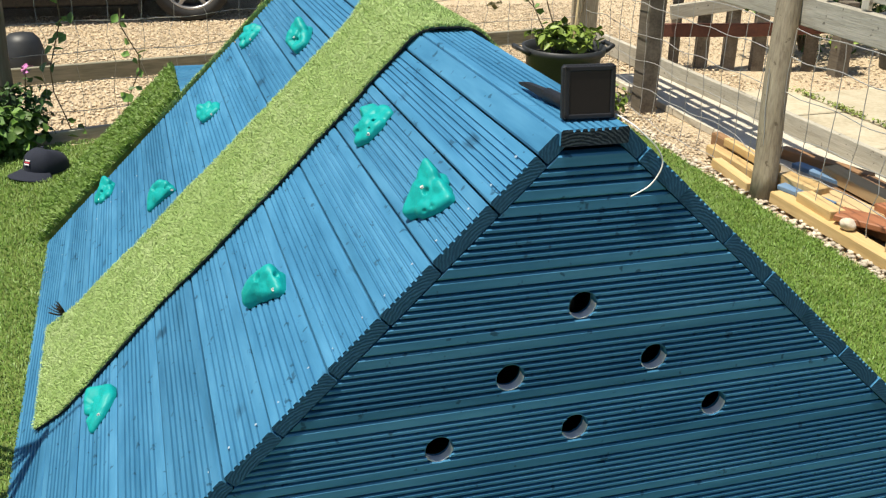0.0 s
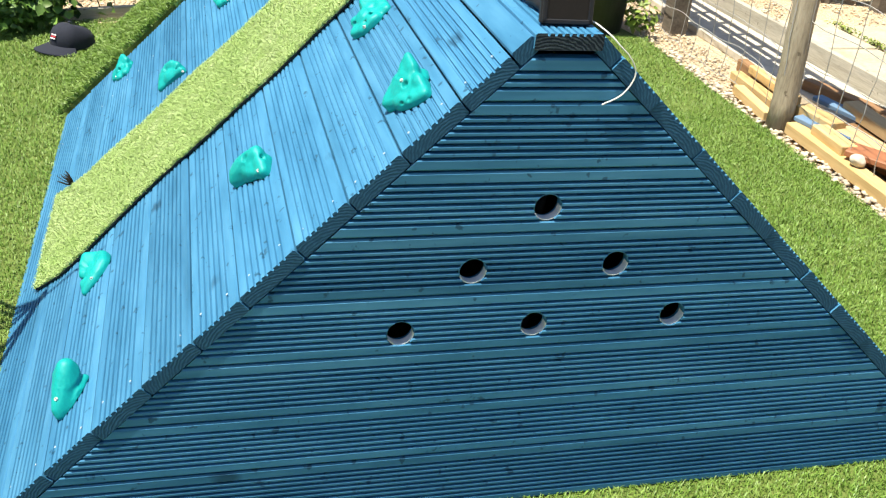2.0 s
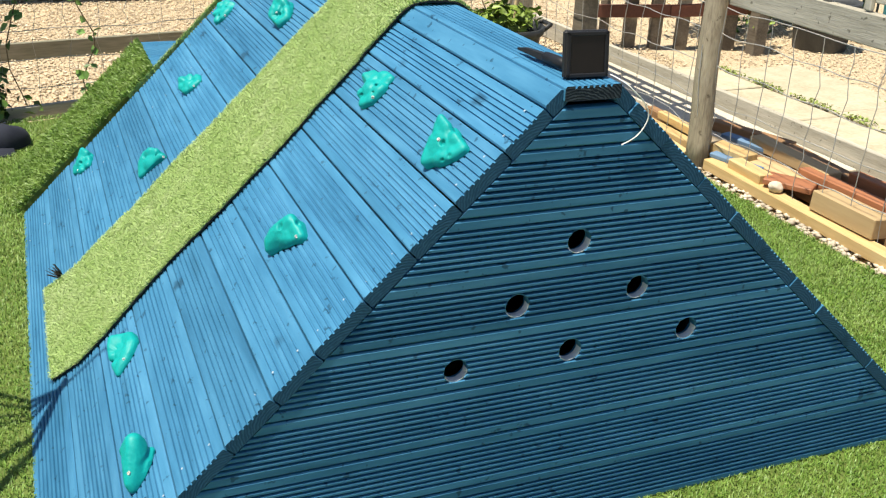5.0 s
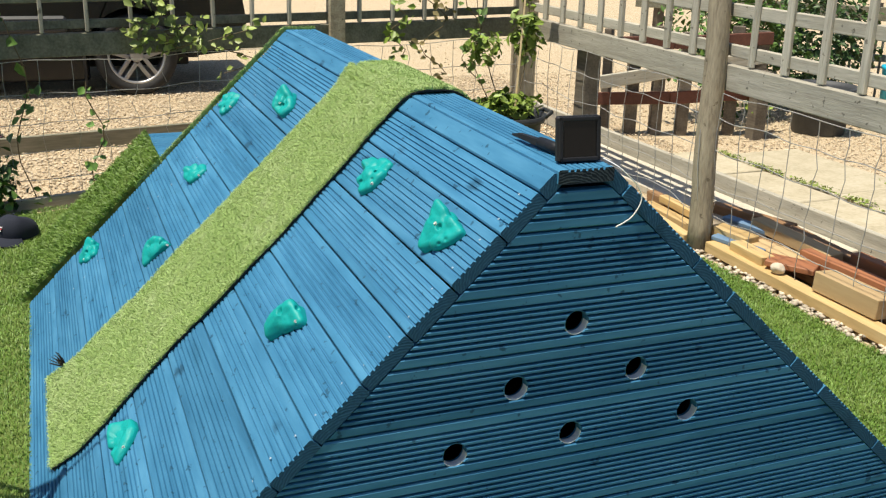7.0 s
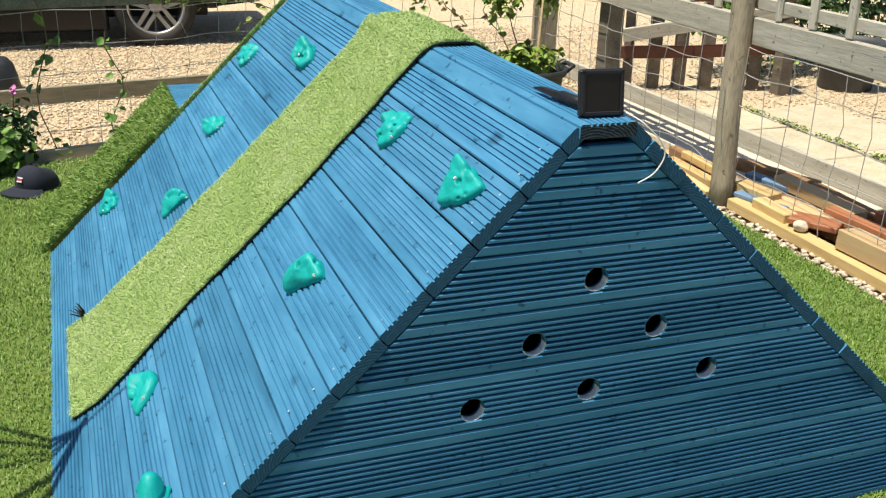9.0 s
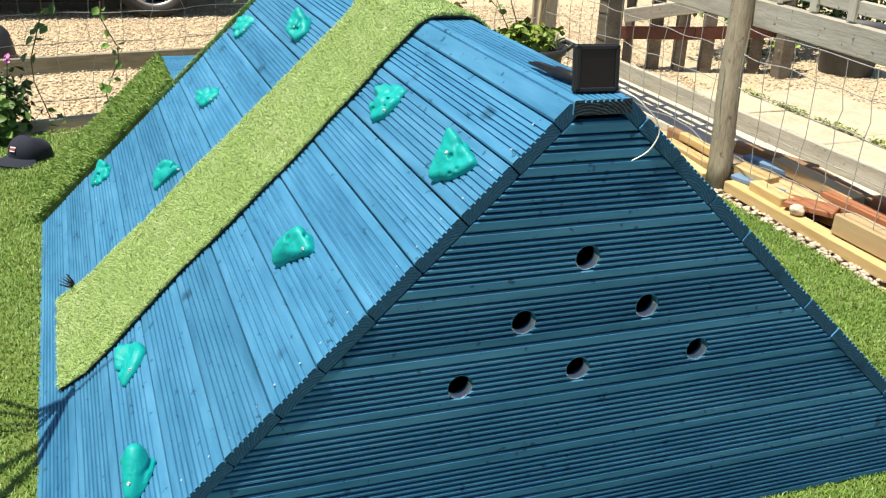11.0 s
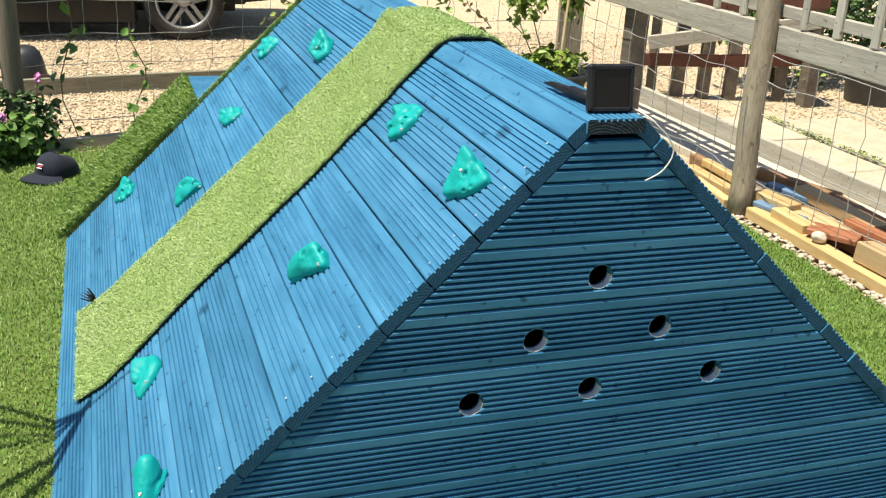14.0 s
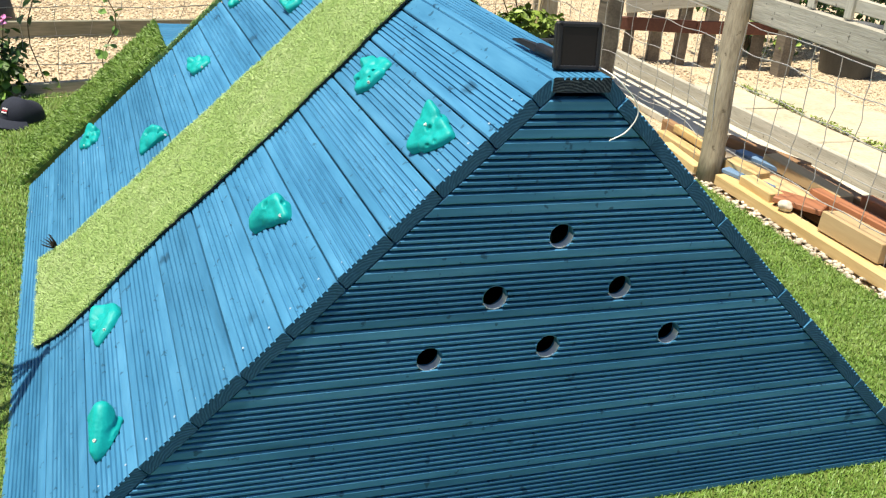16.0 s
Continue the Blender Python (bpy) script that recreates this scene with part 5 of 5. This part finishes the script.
for j in range(7):
    f = j / 6
    row = []
    for k in range(17):
        a = radians(-62 + 124 * k / 16)
        r0, r1 = 0.092, 0.092 + 0.075 * math.cos(a * 1.15) ** 0.7
        r = r0 + (r1 - r0) * f
        row.append((r * math.cos(a) * 1.05, r * math.sin(a) * 0.98, 0.018 - 0.020 * (math.sin(a) ** 2) * (0.4 + f) - 0.012 * f))
    rows_.append(row)
up = [[bm.verts.new(p) for p in r] for r in rows_]
dn = [[bm.verts.new((p[0], p[1], p[2] - 0.004)) for p in r] for r in rows_]
for j in range(6):
    for k in range(16):
        bm.faces.new((up[j][k], up[j + 1][k], up[j + 1][k + 1], up[j][k + 1]))
        bm.faces.new((dn[j][k], dn[j][k + 1], dn[j + 1][k + 1], dn[j + 1][k]))
for k in range(16):
    bm.faces.new((up[6][k], dn[6][k], dn[6][k + 1], up[6][k + 1]))
peak = smooth(part("peak", bm, NAVY))
peak.matrix_basis = cap_m
under(peak, sun_hat)
bm = bmesh.new()
lathe(bm, [(0.0001, 0.006), (0.006, 0.004), (0.008, 0.0)], 12)
btn = part("button", bm, NAVY)
btn.matrix_basis = cap_m @ pose(0, 0, 0.108)
under(btn, sun_hat)
for dz, mt in ((0.008, WHITE_THREAD), (0.0, RED_THREAD), (-0.008, WHITE_THREAD)):
    bm = bmesh.new()
    box(bm, (0.003, 0.030, 0.006), None, 0.0005)
    em = part("emblem", bm, mt, None, "small white and red stitched emblem")
    em.matrix_basis = cap_m @ pose(0.0935 - 0.5 * dz, 0.0, 0.060 + dz, 0, -28, 0)
    under(em, sun_hat)

# ---- parked car on the drive ----
car = empty("parked_car", (-1.6, 7.9, 0), "black car with silver alloy wheels parked on the gravel drive", "car")
CY0, CY1 = 6.60, 8.35
arch = [(-0.25, 0.30), (-2.95, 0.30)]
outline = [(0.56, 0.32), (0.62, 0.55), (0.58, 0.80), (0.45, 0.92), (-0.30, 1.02), (-0.95, 1.08), (-3.55, 1.10), (-3.85, 0.95), (-3.90, 0.45), (-3.80, 0.28)]


def with_arches(z):
    pts = []
    for cx, cz in sorted(arch):
        for k in range(13):
            a = math.pi - math.pi * k / 12
            pts.append((cx + 0.39 * math.cos(a), max(z, cz + 0.39 * math.sin(a) - 0.02)))
    return pts


low = with_arches(0.26)
ring = outline + low
bm = bmesh.new()
a = [bm.verts.new((x, CY0, z)) for x, z in ring]
b = [bm.verts.new((x, CY1, z)) for x, z in ring]
for i in range(len(ring)):
    bm.faces.new((a[i], b[i], b[(i + 1) % len(ring)], a[(i + 1) % len(ring)]))
f0, f1 = bm.faces.new(a), bm.faces.new(b[::-1])
bmesh.ops.triangulate(bm, faces=[f0, f1])
bmesh.ops.recalc_face_normals(bm, faces=bm.faces)
piece("body", bm, CAR_PAINT, car)
bm = bmesh.new()
cab = [(-0.90, 1.07), (-1.50, 1.55), (-2.2, 1.64), (-3.2, 1.60), (-3.65, 1.10)]
a = [bm.verts.new((x, CY0 + 0.06 + (0.12 if z > 1.3 else 0), z)) for x, z in cab]
b = [bm.verts.new((x, CY1 - 0.06 - (0.12 if z > 1.3 else 0), z)) for x, z in cab]
for i in range(len(cab)):
    bm.faces.new((a[i], b[i], b[(i + 1) % len(cab)], a[(i + 1) % len(cab)]))
bm.faces.new(a)
bm.faces.new(b[::-1])
bmesh.ops.recalc_face_normals(bm, faces=bm.faces)
piece("cabin", bm, GLASS_DARK, car, "dark glazed cabin")
bm = bmesh.new()
box(bm, (1.95, 0.05, 0.13), Matrix.Translation((-1.72, CY0 - 0.01, 0.545)), 0.02)
piece("side_trim", bm, GREY_TRIM, car, "grey plastic side trim")
bm = bmesh.new()
box(bm, (1.95, 0.10, 0.20), Matrix.Translation((-1.58, CY0 + 0.06, 0.21)), 0.02)
piece("sill", bm, CAR_PAINT, car)
bm = bmesh.new()
box(bm, (0.02, 0.22, 0.26), Matrix.Translation((-0.64, CY0 + 0.10, 0.20)), 0.004)
piece("mud_flap", bm, RUBBER, car)
bm = bmesh.new()
box(bm, (3.9, CY1 - CY0 - 0.3, 0.06), Matrix.Translation((-1.7, (CY0 + CY1) / 2, 0.28)), 0.01)
piece("underbody", bm, RUBBER, car)
for cx in (-0.25, -2.95):
    bm = bmesh.new()
    box(bm, (0.86, CY1 - CY0 - 0.52, 0.60), Matrix.Translation((cx, (CY0 + CY1) / 2, 0.48)), 0.01)
    piece("wheel_housing", bm, RUBBER, car)
for cx in (-0.25, -2.95):
    for cy, s in ((CY0 + 0.10, -1), (CY1 - 0.10, 1)):
        bm = bmesh.new()
        R = 0.315
        lathe(bm, [(R * 0.70, -0.10), (R * 0.93, -0.105), (R, -0.07), (R, 0.07), (R * 0.93, 0.105), (R * 0.70, 0.10), (R * 0.68, 0.0), (R * 0.70, -0.10)], 40)
        wheel = smooth(part("wheel", bm, RUBBER, None, "black tyre on a silver five-spoke alloy"))
        wheel.matrix_basis = pose(cx, cy, R - 0.02, 90, 0, 0)
        under(wheel, car)
        bm = bmesh.new()
        lathe(bm, [(R * 0.70, 0.095), (R * 0.72, 0.10), (R * 0.66, 0.10), (R * 0.63, 0.06), (R * 0.62, -0.06)], 40)
        rim = smooth(part("rim", bm, ALLOY, wheel))
        if s > 0:
            rim.matrix_local = pose(0, 0, 0, 180, 0, 0)
        for k in range(5):
            for off in (-0.030, 0.030):
                bm = bmesh.new()
                box(bm, (R * 0.60, 0.034, 0.02), Matrix.Translation((R * 0.36, off, 0.075 * (1 if s < 0 else -1))), 0.006)
                sp = part("spoke", bm, ALLOY, wheel)
                sp.matrix_local = pose(0, 0, 0, 0, 0, 90 + 72 * k)
        bm = bmesh.new()
        lathe(bm, [(0.0001, 0.09), (0.05, 0.088), (0.055, 0.06)], 20)
        hub = part("hub", bm, ALLOY, wheel)
        if s > 0:
            hub.matrix_local = pose(0, 0, 0, 180, 0, 0)
